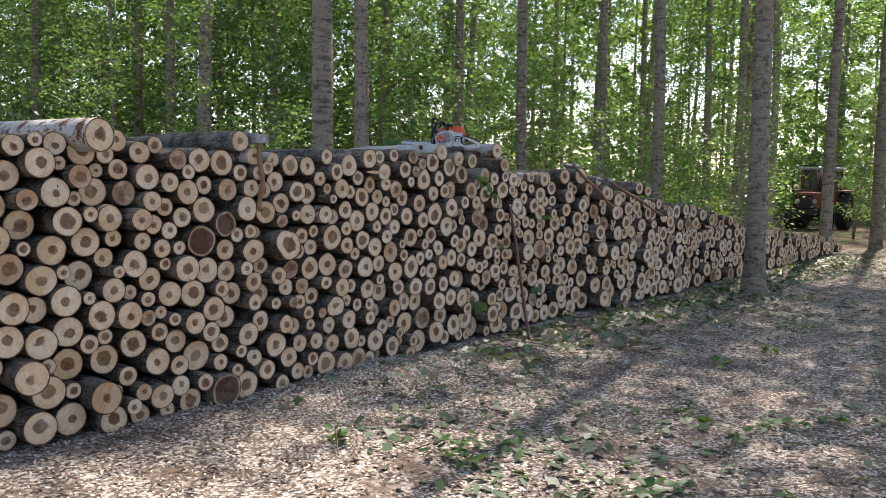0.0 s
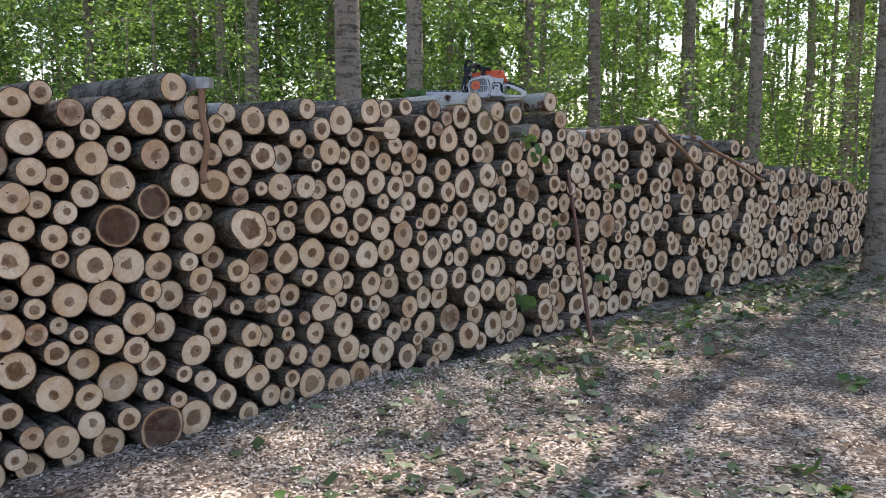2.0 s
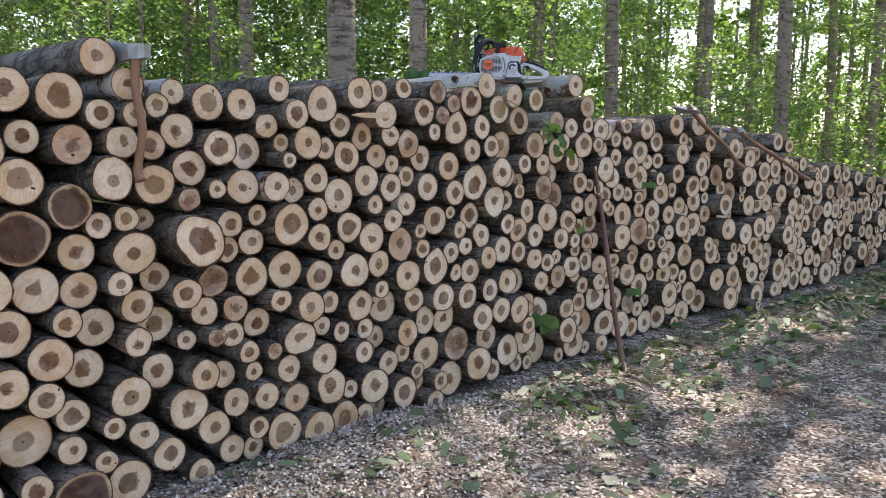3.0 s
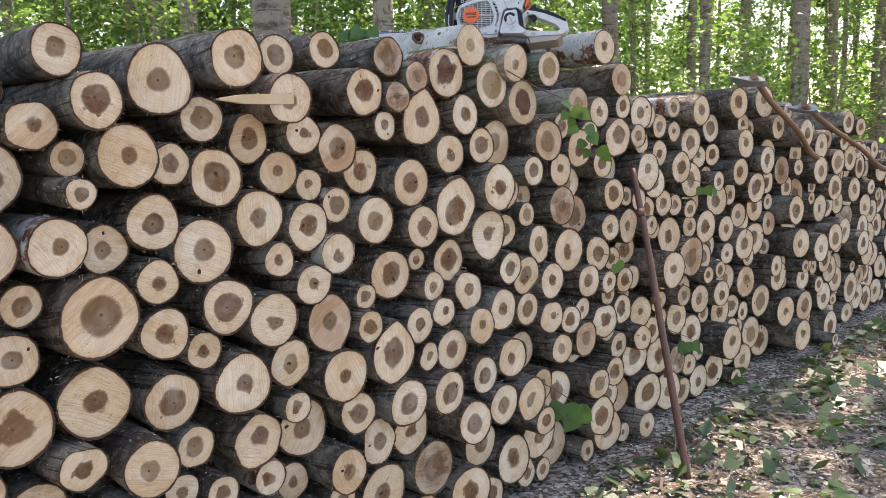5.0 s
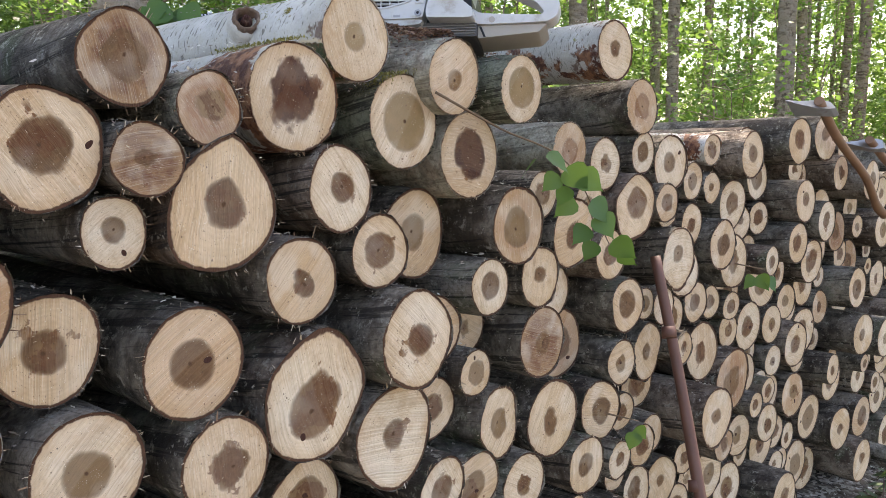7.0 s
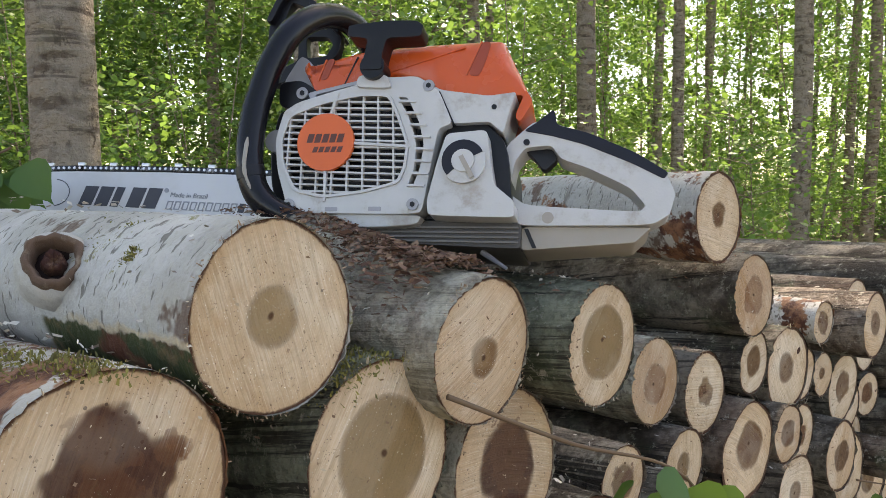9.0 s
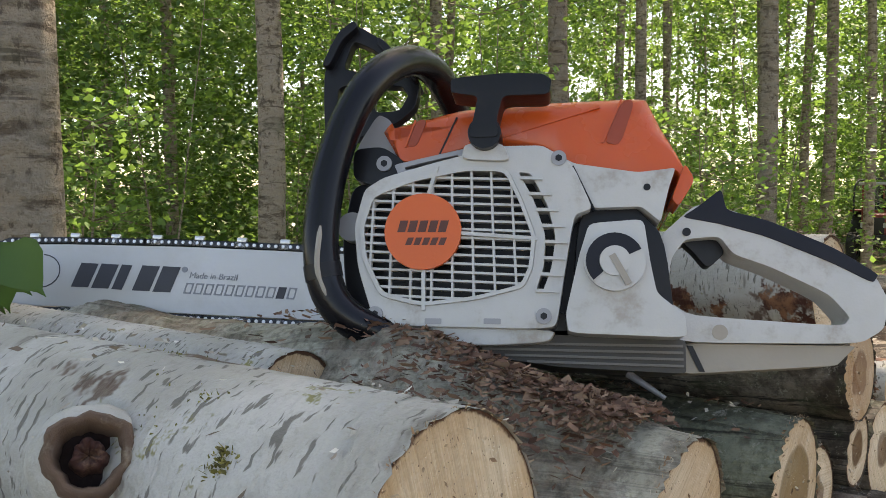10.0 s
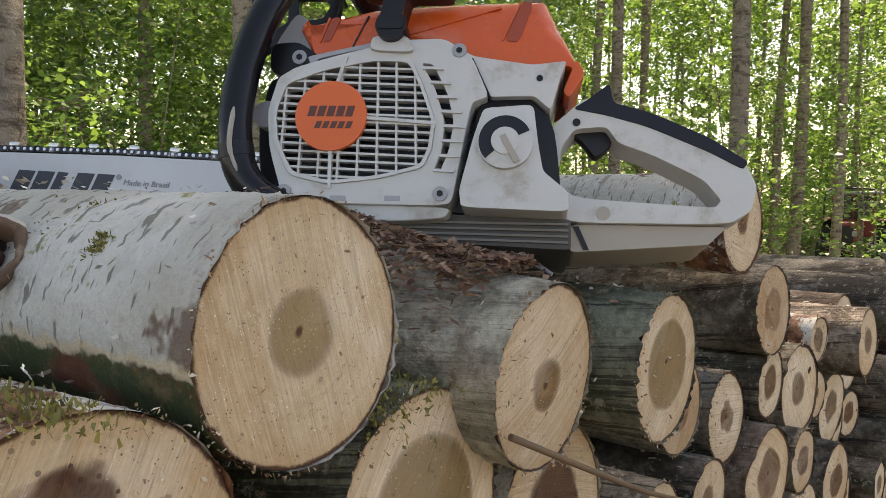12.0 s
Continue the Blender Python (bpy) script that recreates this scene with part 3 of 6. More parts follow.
bay((-2.280, .029, .059), (-2.460, .047, .077), (-2.350, .099, .045), (-2.340, .251, .055), (-2.450, .355, .081), (-2.300, .423, .077), (-2.470, .487, .043), (-2.230, .560, .046), (-2.350, .591, .076), (-2.230, .663, .043), (-2.420, .729, .068), (-2.310, .864, .074), (-2.470, .906, .053), (-2.260, .981, .051), (-2.420, 1.005, .047), (-2.310, 1.104, .060), (-2.460, 1.113, .070), (-2.350, 1.242, .069), (-2.380, 1.367, .056), (-2.460, 1.442, .048), (-2.240, 1.460, .061), (-2.390, 1.516, .058))
bay((-2.110, .018, .048), (-2.170, .116, .071), (-2.170, .307, .077), (-2.150, .468, .053), (-2.130, .575, .038), (-2.200, .769, .067), (-2.140, .936, .054), (-2.120, 1.165, .052), (-2.110, 1.300, .055))
bay((-1.960, .043, .073), (-1.890, .146, .052), (-2.040, .149, .060), (-2.040, .266, .058), (-1.890, .289, .092), (-2.040, .399, .068), (-1.840, .433, .060), (-1.960, .502, .066), (-2.070, .533, .039), (-1.820, .565, .074), (-1.940, .665, .079), (-2.090, .679, .073), (-1.840, .791, .078), (-2.000, .815, .078), (-2.040, .935, .040), (-1.880, .964, .091), (-2.090, 1.032, .050), (-1.880, 1.144, .076), (-1.980, 1.246, .070), (-1.850, 1.285, .055), (-2.070, 1.426, .055), (-1.900, 1.428, .071))
bay((-1.570, .066, .083), (-1.750, .071, .100), (-1.660, .176, .041), (-1.760, .236, .050), (-1.620, .282, .040), (-1.740, .346, .059), (-1.540, .371, .075), (-1.680, .492, .070), (-1.530, .576, .051), (-1.640, .633, .070), (-1.760, .678, .050), (-1.700, .774, .064), (-1.700, .902, .064), (-1.630, .988, .046), (-1.540, 1.006, .044), (-1.730, 1.059, .072), (-1.600, 1.147, .073), (-1.710, 1.259, .067), (-1.550, 1.267, .058), (-1.730, 1.416, .078), (-1.520, 1.460, .056), (-1.610, 1.546, .062))
bay((-1.500, .221, .055), (-1.510, .696, .061), (-1.510, .885, .076))
bay((-1.290, .024, .054), (-1.420, .132, .064), (-1.220, .177, .066), (-1.320, .274, .080), (-1.270, .402, .059), (-1.420, .435, .066), (-1.320, .538, .039), (-1.230, .543, .037), (-1.410, .604, .070), (-1.240, .635, .056), (-1.330, .718, .058), (-1.420, .784, .057), (-1.300, .916, .095), (-1.440, .992, .041), (-1.320, 1.064, .042), (-1.210, 1.095, .035), (-1.440, 1.121, .072), (-1.290, 1.173, .066), (-1.440, 1.257, .053), (-1.320, 1.308, .065), (-1.420, 1.393, .043), (-1.330, 1.446, .046))
bay((-1.150, .075, .056), (-1.050, .145, .046), (-1.110, .249, .059), (-.980, .249, .057), (-1.050, .369, .039), (-1.160, .371, .055), (-.970, .442, .034), (-1.070, .451, .045), (-1.000, .552, .060), (-1.120, .633, .053), (-1.030, .741, .076), (-1.200, .745, .062), (-1.150, .863, .049), (-1.030, .880, .055), (-1.150, .963, .052), (-1.000, .984, .042), (-.940, 1.094, .059), (-1.070, 1.098, .069), (-1.180, 1.246, .067), (-.950, 1.329, .050), (-1.060, 1.408, .062), (-1.190, 1.412, .067))
bay((-.920, .092, .083), (-.930, .639, .048), (-.900, 1.197, .031))
bay((-.760, .065, .079), (-.600, .071, .076), (-.840, .213, .062), (-.670, .226, .077), (-.880, .345, .057), (-.730, .367, .067), (-.840, .469, .073), (-.690, .490, .042), (-.650, .587, .049), (-.790, .596, .065), (-.698, .708, .068, -.026), (-.614, .810, .044, -.016), (-.721, .875, .058, .012), (-.860, .937, .086), (-.731, .992, .049, .015), (-.719, 1.118, .062, -.008), (-.664, 1.240, .047, -.017), (-.890, 1.263, .036), (-.840, 1.376, .056), (-.673, 1.421, .078, -.020), (-.890, 1.475, .051))
bay((-.410, .168, .081), (-.550, .184, .043), (-.410, .324, .040), (-.500, .348, .051), (-.440, .435, .047), (-.590, .449, .046), (-.480, .547, .069), (-.369, .609, .041, -.002), (-.528, .711, .076, .003), (-.376, .726, .061, -.014), (-.424, .847, .070, -.005), (-.550, .904, .067, -.006), (-.388, .990, .044, -.020), (-.440, 1.100, .070, -.020), (-.359, 1.204, .055, -.045), (-.559, 1.205, .067, -.007), (-.440, 1.289, .057, -.047), (-.568, 1.337, .054, -.037), (-.371, 1.382, .062, .035), (-.490, 1.473, .069, .003), (-.360, 1.489, .049, -.024))
bay((-.050, .023, .053), (-.230, .102, .075), (-.150, .189, .040), (-.290, .244, .059), (-.210, .383, .065), (-.060, .412, .067), (-.157, .532, .060, -.016), (-.206, .652, .074, -.003), (-.031, .673, .087, .002), (-.116, .771, .045, .003), (-.234, .799, .079, -.027), (-.116, .852, .035, -.012), (-.298, .915, .057, -.004), (-.206, .984, .055, -.013), (-.061, 1.056, .066, -.021), (-.291, 1.063, .064, -.025), (-.190, 1.109, .048, -.032), (-.268, 1.167, .042, -.043), (-.084, 1.192, .062, -.050), (-.187, 1.257, .064, -.020), (-.083, 1.403, .063, -.021), (-.228, 1.504, .047, -.006))
bay((.000, .108, .047), (-.005, .894, .073, -.030), (-.015, 1.312, .040, -.020))
bay((.293, .382, .072, .021), (.182, .507, .067, .014), (.009, .523, .070, .016), (.236, .624, .065, -.020), (.133, .625, .041, -.020), (.098, .729, .054, -.020), (.193, .753, .047, -.011), (.161, .836, .044, -.020), (.252, .899, .066, -.042), (.091, .927, .032, -.020), (.242, 1.068, .087, .003), (.066, 1.151, .068, -.006), (.230, 1.226, .058, -.004), (.119, 1.327, .079, -.007), (.018, 1.390, .042, .001), (.108, 1.446, .044, -.013), (.014, 1.499, .053, -.028))
bay((.594, .378, .076, .016), (.455, .395, .068, .006), (.392, .505, .061, -.020), (.514, .538, .069, -.003), (.341, .683, .059, .013), (.462, .711, .070, .001), (.318, .797, .061, -.020), (.507, .843, .053, -.001), (.396, .965, .081, .001), (.418, 1.114, .074, .030), (.394, 1.243, .056, -.020), (.319, 1.339, .060, -.020))
bay((.667, .280, .050, .021), (.811, .503, .056, -.009), (.858, .602, .053, -.004), (.727, .636, .060, .004), (.621, .682, .058, -.020), (.744, .763, .064, -.004), (.614, .801, .064, -.019), (.880, .852, .081, -.027), (.690, .899, .063, -.020), (.621, 1.006, .042, -.020), (.829, 1.018, .069, -.020), (.820, 1.145, .057, -.020), (.664, 1.149, .052, -.020), (.750, 1.248, .072, -.020))
bay((1.048, .187, .078, .008), (1.028, .319, .059, .009), (1.155, .336, .058, .001), (.951, .511, .066, .000), (1.078, .554, .068, .000), (1.158, .642, .043, -.035), (.986, .723, .062, -.010), (1.186, .780, .046, -.035), (1.080, .813, .067, -.032), (1.151, .906, .053, -.020), (1.174, 1.031, .061, -.020), (1.092, 1.153, .055, -.020), (.939, 1.216, .070, -.020))
bay((1.240, .419, .054, -.035), (1.455, .511, .071, -.060), (1.268, .563, .060, -.035), (1.340, .681, .049, -.035), (1.410, .888, .040), (1.308, .895, .065, -.035), (1.288, 1.013, .038, -.035), (1.436, 1.102, .075, -.020), (1.447, 1.222, .049, -.060), (1.201, 1.245, .074, -.020), (1.320, 1.248, .046), (1.490, 1.329, .054, -.060), (1.375, 1.337, .066, -.020), (1.263, 1.363, .047, -.035))
bay((1.788, .230, .065, -.060), (1.776, .427, .078, -.060), (1.605, .531, .050, -.060), (1.650, .653, .077, -.060), (1.510, .696, .078), (1.698, .807, .083, -.060), (1.552, .852, .042, -.060), (1.747, .937, .048, -.060), (1.643, .955, .055, -.060), (1.565, 1.047, .069, -.060), (1.719, 1.104, .067, -.020), (1.602, 1.171, .055, -.060), (1.728, 1.257, .043, -.060), (1.600, 1.282, .051, -.060), (1.722, 1.359, .043, -.060))
bay((1.906, .179, .052, -.060), (2.007, .472, .068, -.060), (1.826, .556, .059, -.060), (1.930, .606, .039), (1.831, .702, .091, -.020), (2.055, .810, .079, -.060), (1.886, .828, .050, -.060), (2.010, 1.027, .045), (1.883, 1.200, .074, -.060), (1.850, 1.343, .066), (1.978, 1.353, .068, -.060))
bay((2.167, .088, .088, -.060), (2.332, .143, .071, -.060), (2.178, .595, .047, -.060), (2.100, .603, .041), (2.272, .775, .064, -.060), (2.301, .943, .056, -.060), (2.389, 1.053, .053, -.060), (2.104, 1.141, .052, -.060), (2.270, 1.186, .069), (2.326, 1.368, .067, -.060), (2.170, 1.375, .071))
bay((2.440, .255, .042, -.060), (2.499, .324, .051, -.060), (2.670, .353, .087), (2.690, .542, .058), (2.619, .685, .087, -.060), (2.412, .828, .062, -.060), (2.570, 1.094, .071), (2.467, 1.167, .053, -.060), (2.660, 1.256, .062), (2.442, 1.279, .049, -.060), (2.510, 1.381, .079), (2.667, 1.381, .077, -.060))
bay((2.970, .413, .045), (2.930, .522, .045), (2.756, .969, .062, -.060), (2.775, 1.247, .057, -.060))
bay((3.270, .354, .047), (3.190, .485, .061), (3.120, .887, .082), (3.010, 1.035, .045), (3.190, 1.203, .067), (3.010, 1.336, .050))
bay((3.570, .196, .064), (3.480, .620, .063))
bay((3.700, .313, .081), (3.740, .537, .065), (3.720, .783, .071), (3.630, .915, .070))
bay((3.970, .218, .100), (4.030, .967, .060), (4.120, 1.230, .057), (3.930, 1.263, .072))
bay((4.500, .199, .088), (4.220, .417, .051), (4.250, .859, .051), (4.430, 1.075, .062))
bay((4.790, .334, .054), (4.600, .722, .088))
bay((4.920, .083, .102), (4.860, .781, .090), (5.060, .973, .091))
bay((5.200, .091, .094), (5.310, .308, .075), (5.300, .706, .075), (5.370, .909, .075))
bay((5.720, .917, .077))
bay((6.070, .205, .080))
bay((6.460, .608, .083))
bay((7.100, .509, .096))


# the logs round the saw: u, v, radius, w
TOP = [(0.368, 1.548, 0.063, -0.033), (0.55, 1.5, 0.059, -0.004), (0.699, 1.485, 0.0565, 0.02), (1.152, 1.583, 0.0635, -0.05), (1.247, 1.466, 0.06, -0.032), (0.255, 1.463, 0.0725, -0.035), (0.468, 1.432, 0.072, -0.036), (0.63, 1.376, 0.073, -0.037), (1.122, 1.344, 0.0563, -0.053), (1.013, 1.377, 0.0565, -0.075)]


def askew(u):
    """How far the logs lie askew to the front, in degrees: square at the near end, turned to the track further on."""
    return float(np.interp(u, [-0.6, 0.6, 1.2, 2.0], [-2.0, -2.0, -7.0, -9.0]))


def top_of(u):
    return np.interp(u, [-9, -3.0, -2.3, -1.5, -0.8, 0.3, 1.2, 1.3, 2.7, 4.1, 5.9, 7.0, 7.7, 9.2, 12.9, 13.2], [1.5, 1.52, 1.55, 1.5, 1.48, 1.58, 1.56, 1.42, 1.42, 1.22, 0.97, 0.82, 0.66, 0.55, 0.26, 0.0])


def fill(found, u0, u1):
    """Fit further logs into the gaps and along the rest of the stack."""
    step = 0.016
    U, V = np.meshgrid(np.arange(u0, u1, step), np.arange(0.0, 1.62, step))
    U, V = U.ravel(), V.ravel()
    base = np.zeros_like(U)
    top = np.where((U > -2.1) & (U < 5.0), top_of(U) - 0.10, top_of(U))
    room = np.minimum(V - base + 0.012, top - V + 0.015)
    for cu, cv, cr in found:
        room = np.minimum(room, np.hypot(U - cu, V - cv) - cr)
    extra = []
    for want in sorted(np.clip(rng.normal(0.060, 0.014, 2600), 0.034, 0.092))[::-1]:
        fits = np.where((room >= want) & ((V < 1.30) | (U < -0.8) | (U > 1.35)) & ((want > 0.042) | (U < -2.1) | (U > 3.0)))[0]
        if not len(fits):
            continue
        best = fits[np.argsort(room[fits] + V[fits] * 0.02)[:4]]
        k = int(rng.choice(best))
        extra.append((U[k], V[k], want))
        room = np.minimum(room, np.hypot(U - U[k], V - V[k]) - want)
    return extra


more = fill([c[:3] for c in placed + TOP], -4.6, 13.0)
everything = [(*c[:3], c[3] if len(c) > 3 else rng.normal(0, 0.03)) for c in placed] + [(*c, rng.normal(-0.06, 0.035) if -0.9 < c[0] < 2.8 else rng.normal(0, 0.045)) for c in more]
SAW_U = 0.6
DARK_ENDS = [(-1.88, 0.964), (-1.75, 0.071), (-1.73, 1.06)]
everything.sort(key=lambda c: 0 if min(math.hypot(c[0] - a, c[1] - b) for a, b in DARK_ENDS) < 0.045 else abs(c[0] - SAW_U) * (0.6 if c[0] < SAW_U else 1.0) if c[0] > -3.1 else 99)
singles, rest, ends = everything[:290], everything[290:], []
for u, v, r, w in singles:
    odd = min(ODD, key=lambda q: math.hypot(u - q[0], v - q[1]))
    if math.hypot(u - odd[0], v - odd[1]) < 0.03:
        ends.append((u, v, r, w))
        log(u, v, r * 0.92, w, 1.05, ODD[odd], "poplar log with a pointed, uneven sawn end", (0, askew(u)), 0)
        continue
    # top-row logs get pale bark, which also puts sunlight on them into the colour
    pale = v > 1.42 and u < -1.0 or u < 0 and rng.random() < 0.05 or u > 1.4 and v > top_of(u) - 0.13 and rng.random() < 0.8
    ends.append((u, v, r, w))
    if min(math.hypot(u - a, v - b) for a, b in DARK_ENDS) < 0.045:
        log(u, v, r, w, 1.05, DARK_SHAPE, "poplar log with rough bark and a dark rotten end", (0, askew(u)))
        continue
    log(u, v, r, w, 1.05, PALE_SHAPES[int(rng.integers(3))] if pale else None, "pale smooth-barked poplar log with a sawn end" if pale else "poplar log with grey-brown bark and a pale sawn end", (rng.normal(0, 1.0), askew(u) + rng.normal(0, 1.6)))


def top_log(u, v, r, w, seed, material, label, length=1.05, tail=-1.2, side=0.0, roll=0, knots=1, lumpy=0.03, face=None, burl=None):
    """One of the logs beside the saw, seen close: finer, with knots and lumps."""
    bv, bf, buv, fv, ff, fuv = log_arrays(seed, 96, 44, 0.02, knots, lumpy, burl)
    shape = (with_uv(quick("log", bv, bf, material, True), bf, buv), with_uv(quick("cut_end", fv, ff, face or CUT), ff, fuv))
    return log(u, v, r, w, length, shape, label, (tail, side + askew(u)), roll)


top_log(*TOP[0], 301, BIRCH, "pale dashed smooth-barked log with a branch stub and torn bark", roll=20, knots=0, lumpy=0.012, face=CUT_OLIVE)
top_log(*TOP[1], 302, FLAKY, "log with flaking reddish bark and a lumpy burl", tail=3.6, roll=60, knots=3, lumpy=0.09, face=CUT_NARROW, burl=(-0.235, radians(30), 0.5))
top_log(*TOP[2], 303, MOSSY, "log with rough mossy dark bark", tail=1.5, roll=120, lumpy=0.05, face=CUT_BROAD)
top_log(*TOP[3], 304, PALE_ROUGH, "short pale, patchy log under the saw's rear handle", length=0.62, tail=-1.0, roll=200, knots=0, lumpy=0.012)
top_log(*TOP[4], 305, BARK, "log with thick dark rough bark", roll=250, lumpy=0.06, face=CUT_RED)
top_log(*TOP[5], 306, PALE_TORN, "pale log with torn red-brown bark and a cracked brown heart", roll=300, knots=0, lumpy=0.015, face=CUT_ROTTEN)
top_log(*TOP[6], 307, MOSSY, "green-grey log with a large brown heart", roll=30, lumpy=0.025, face=CUT_BROAD)
top_log(*TOP[7], 308, FLAKY, "log with reddish bark and a hollow brown heart", roll=80, lumpy=0.03, face=CUT_ROTTEN)
top_log(*TOP[8], 309, BARK, "short-grained log with a pale sawn end", roll=10)
top_log(*TOP[9], 310, FLAKY, "reddish log with a weathered brown end", roll=170, face=CUT_RED)

top_log(0.485, 1.556, 0.038, -0.25, 311, PALE, "thin pale log set back under the guide bar", length=0.82, tail=0.3, roll=40, knots=0, lumpy=0.012)

top_log(-2.56, 1.535, 0.085, 0.12, 312, PALE_ROUGH, "thick pale log with brown patches on top of the stack", length=1.3, tail=0.0, side=9.0, roll=90, knots=1, lumpy=0.02)


def stub(u, v, w, r, label):
    """A torn branch stub with its swollen collar."""
    p, d = on_front(u, v, w), (Vector((0, -0.75, 0.55)) + OUT * 0.5).normalized()
    s = anchor("branch_stub", Matrix.Translation(p), label, "branch stub")
    rr = np.random.default_rng(9)
    red = plain("dark red torn wood", (0.060, 0.020, 0.014), 0.9, grain=90, vary=0.7, dirt=(0.26, 0.15, 0.09), dirt_amount=0.8)
    scar = plain("brown callus bark", (0.17, 0.105, 0.070), 0.9, grain=110, vary=0.8, lift=0.6, dirt=(0.34, 0.28, 0.21), dirt_amount=0.7)
    pit = plain("dark rotten pit", (0.018, 0.007, 0.006), 0.95, grain=120, vary=0.6, dirt=(0.10, 0.03, 0.02), dirt_amount=0.6)
    side = d.orthogonal().normalized()
    up = d.cross(side)
    profiles = (("collar", ((1.75, -0.016), (1.62, -0.003), (1.42, 0.004), (1.15, 0.007)), PALE, 0.02), ("callus", ((1.27, 0.003), (1.22, 0.011), (1.08, 0.015), (0.92, 0.013), (0.82, 0.004), (0.76, -0.006)), scar, 0.05),
                ("torn_rim", ((0.86, -0.004), (0.60, -0.002), (0.30, -0.003), (0.02, -0.003)), pit, 0.04), ("torn_core", ((0.52, -0.005), (0.47, 0.006), (0.38, 0.012), (0.22, 0.009), (0.02, 0.006)), red, 0.09))
    for name, profile, material, jag in profiles:
        bm, rings, wave = bmesh.new(), [], rr.uniform(0, 6.3, 6)
        for wide, high in profile:
            ring = []
            for k in range(40):
                a = k * math.tau / 40
                wob = 1 + jag * (math.sin(3 * a + wave[0]) + 0.7 * math.sin(7 * a + wave[1]) + 0.5 * math.sin(13 * a + wave[2]))
                lift = jag * 0.05 * (math.sin(5 * a + wave[3]) + math.sin(11 * a + wave[4])) * 0.6
                ring.append(bm.verts.new((side * math.cos(a) + up * math.sin(a)) * wide * r * wob + d * (high + lift * 0.3)))
            rings.append(ring)
        for p, q in zip(rings, rings[1:]):
            for k in range(40):
                bm.faces.new((p[k], p[(k + 1) % 40], q[(k + 1) % 40], q[k]))
        part(name, bm, material, s, smooth=True)


stub(0.308, 1.577, -0.200, 0.0165, "torn branch stub on the pale log")


def flakes(name, material, count, spread, size, label, seed, logs, slope=0.02, reach=0.28, hump=0.0):
    """Flakes and crumbs lying on the upper sides of the logs."""
    r = np.random.default_rng(seed)
    V = []
    for u, v, rad, w in logs:
        a = r.normal(0, spread, count)
        x = w - 0.02 - np.abs(r.normal(0, reach, count))
        up = rad * 1.03 + np.abs(r.normal(0, 0.0015, count))
        up = up + (0.009 if hump else 0.0) + rad * hump * np.exp(-((x - w + 0.247) / 0.12) ** 2 - (a / 0.9) ** 2)
        c = np.stack([x, u + np.sin(a) * up, v + np.cos(a) * up + (x - w) * -slope], -1)
        d = r.normal(0, 1, (count, 3)) * [1, 0.8, 0.35] * size * 0.5
        e = r.normal(0, 1, (count, 3)) * [0.6, 0.8, 0.45] * size * 0.3
        V.append(np.stack([c - d - e, c + d - e * 0.6, c + d * 0.8 + e, c - d * 0.7 + e], 1).reshape(-1, 3))
    V = np.concatenate(V)
    m = np.array(STACK)
    V = V @ m[:3, :3].T + m[:3, 3]
    tagged(new(name, quick(name, V, np.arange(len(V)).reshape(-1, 4), material)), label, name.replace("_", " "), kind="stuff")


flakes("bark_flakes", REDBITS, 2400, 0.40, 0.0055, "reddish bark flakes on the logs under the saw", 71, [TOP[1]], 0.05, 0.115, 0.5)
flakes("bark_crumbs", REDBITS, 160, 0.7, 0.004, "small crumbs of bark on the upper logs", 72, TOP[2:5] + TOP[6:])
flakes("sawdust", CHIPS, 150, 0.8, 0.004, "pale sawdust on the upper logs", 73, TOP)
flakes("sawdust_crumbs", CHIPS, 34, 0.75, 0.005, "pale sawdust crumbs behind the sawn ends", 76, ends, 0.0, 0.07)


MOSS = many("yellow-green moss", (0.0, (0.07, 0.07, 0.014)), (0.5, (0.17, 0.16, 0.028)), (1.0, (0.30, 0.27, 0.06)))


def moss(u, v, rad, w, spots, seed, label):
    """Cushions of moss: tufts of tiny blades in patches on a log; spots: (along, angle from the top, length, width)."""
    r = np.random.default_rng(seed)
    V = []
    for x0, a0, lx, la in spots:
        count = int(200 + 700000 * lx * la * rad)
        x, a = x0 + r.normal(0, lx, count), a0 + r.normal(0, la, count)
        up = rad * 1.008 * (1 - 0.06 * (w - x)) + r.uniform(-0.001, 0.002, count)
        c = np.stack([x, u + np.sin(a) * up + (w - x) * 0.035, v + np.cos(a) * up - (w - x) * 0.021], -1)
        d = r.normal(0, 1, (count, 3)) * 0.0011 + np.stack([np.zeros(count), np.sin(a), np.cos(a)], -1) * 0.0018
        e = r.normal(0, 0.0006, (count, 3))
        V.append(np.stack([c - e, c + e, c + d + e * 0.5, c + d - e * 0.5], 1).reshape(-1, 3))
    V = np.concatenate(V)
    m = np.array(STACK)
    V = V @ m[:3, :3].T + m[:3, 3]
    tagged(new("moss", quick("moss", V, np.arange(len(V)).reshape(-1, 4), MOSS)), label, "moss", kind="stuff")


moss(*TOP[0], [(-0.215, -0.25, 0.014, 0.12), (-0.185, -0.75, 0.008, 0.16), (-0.25, 0.1, 0.02, 0.10), (-0.16, -0.45, 0.006, 0.05), (-0.12, -0.9, 0.004, 0.05)], 81, "yellow-green moss round the branch stub of the pale log")
moss(*TOP[6], [(-0.05, -0.4, 0.02, 0.25), (-0.09, 0.1, 0.03, 0.2)], 82, "yellow-green moss on the log below the saw")
moss(*TOP[5], [(-0.05, -0.1, 0.03, 0.10), (-0.12, -0.3, 0.03, 0.12)], 83, "yellow-green moss on the torn pale log")


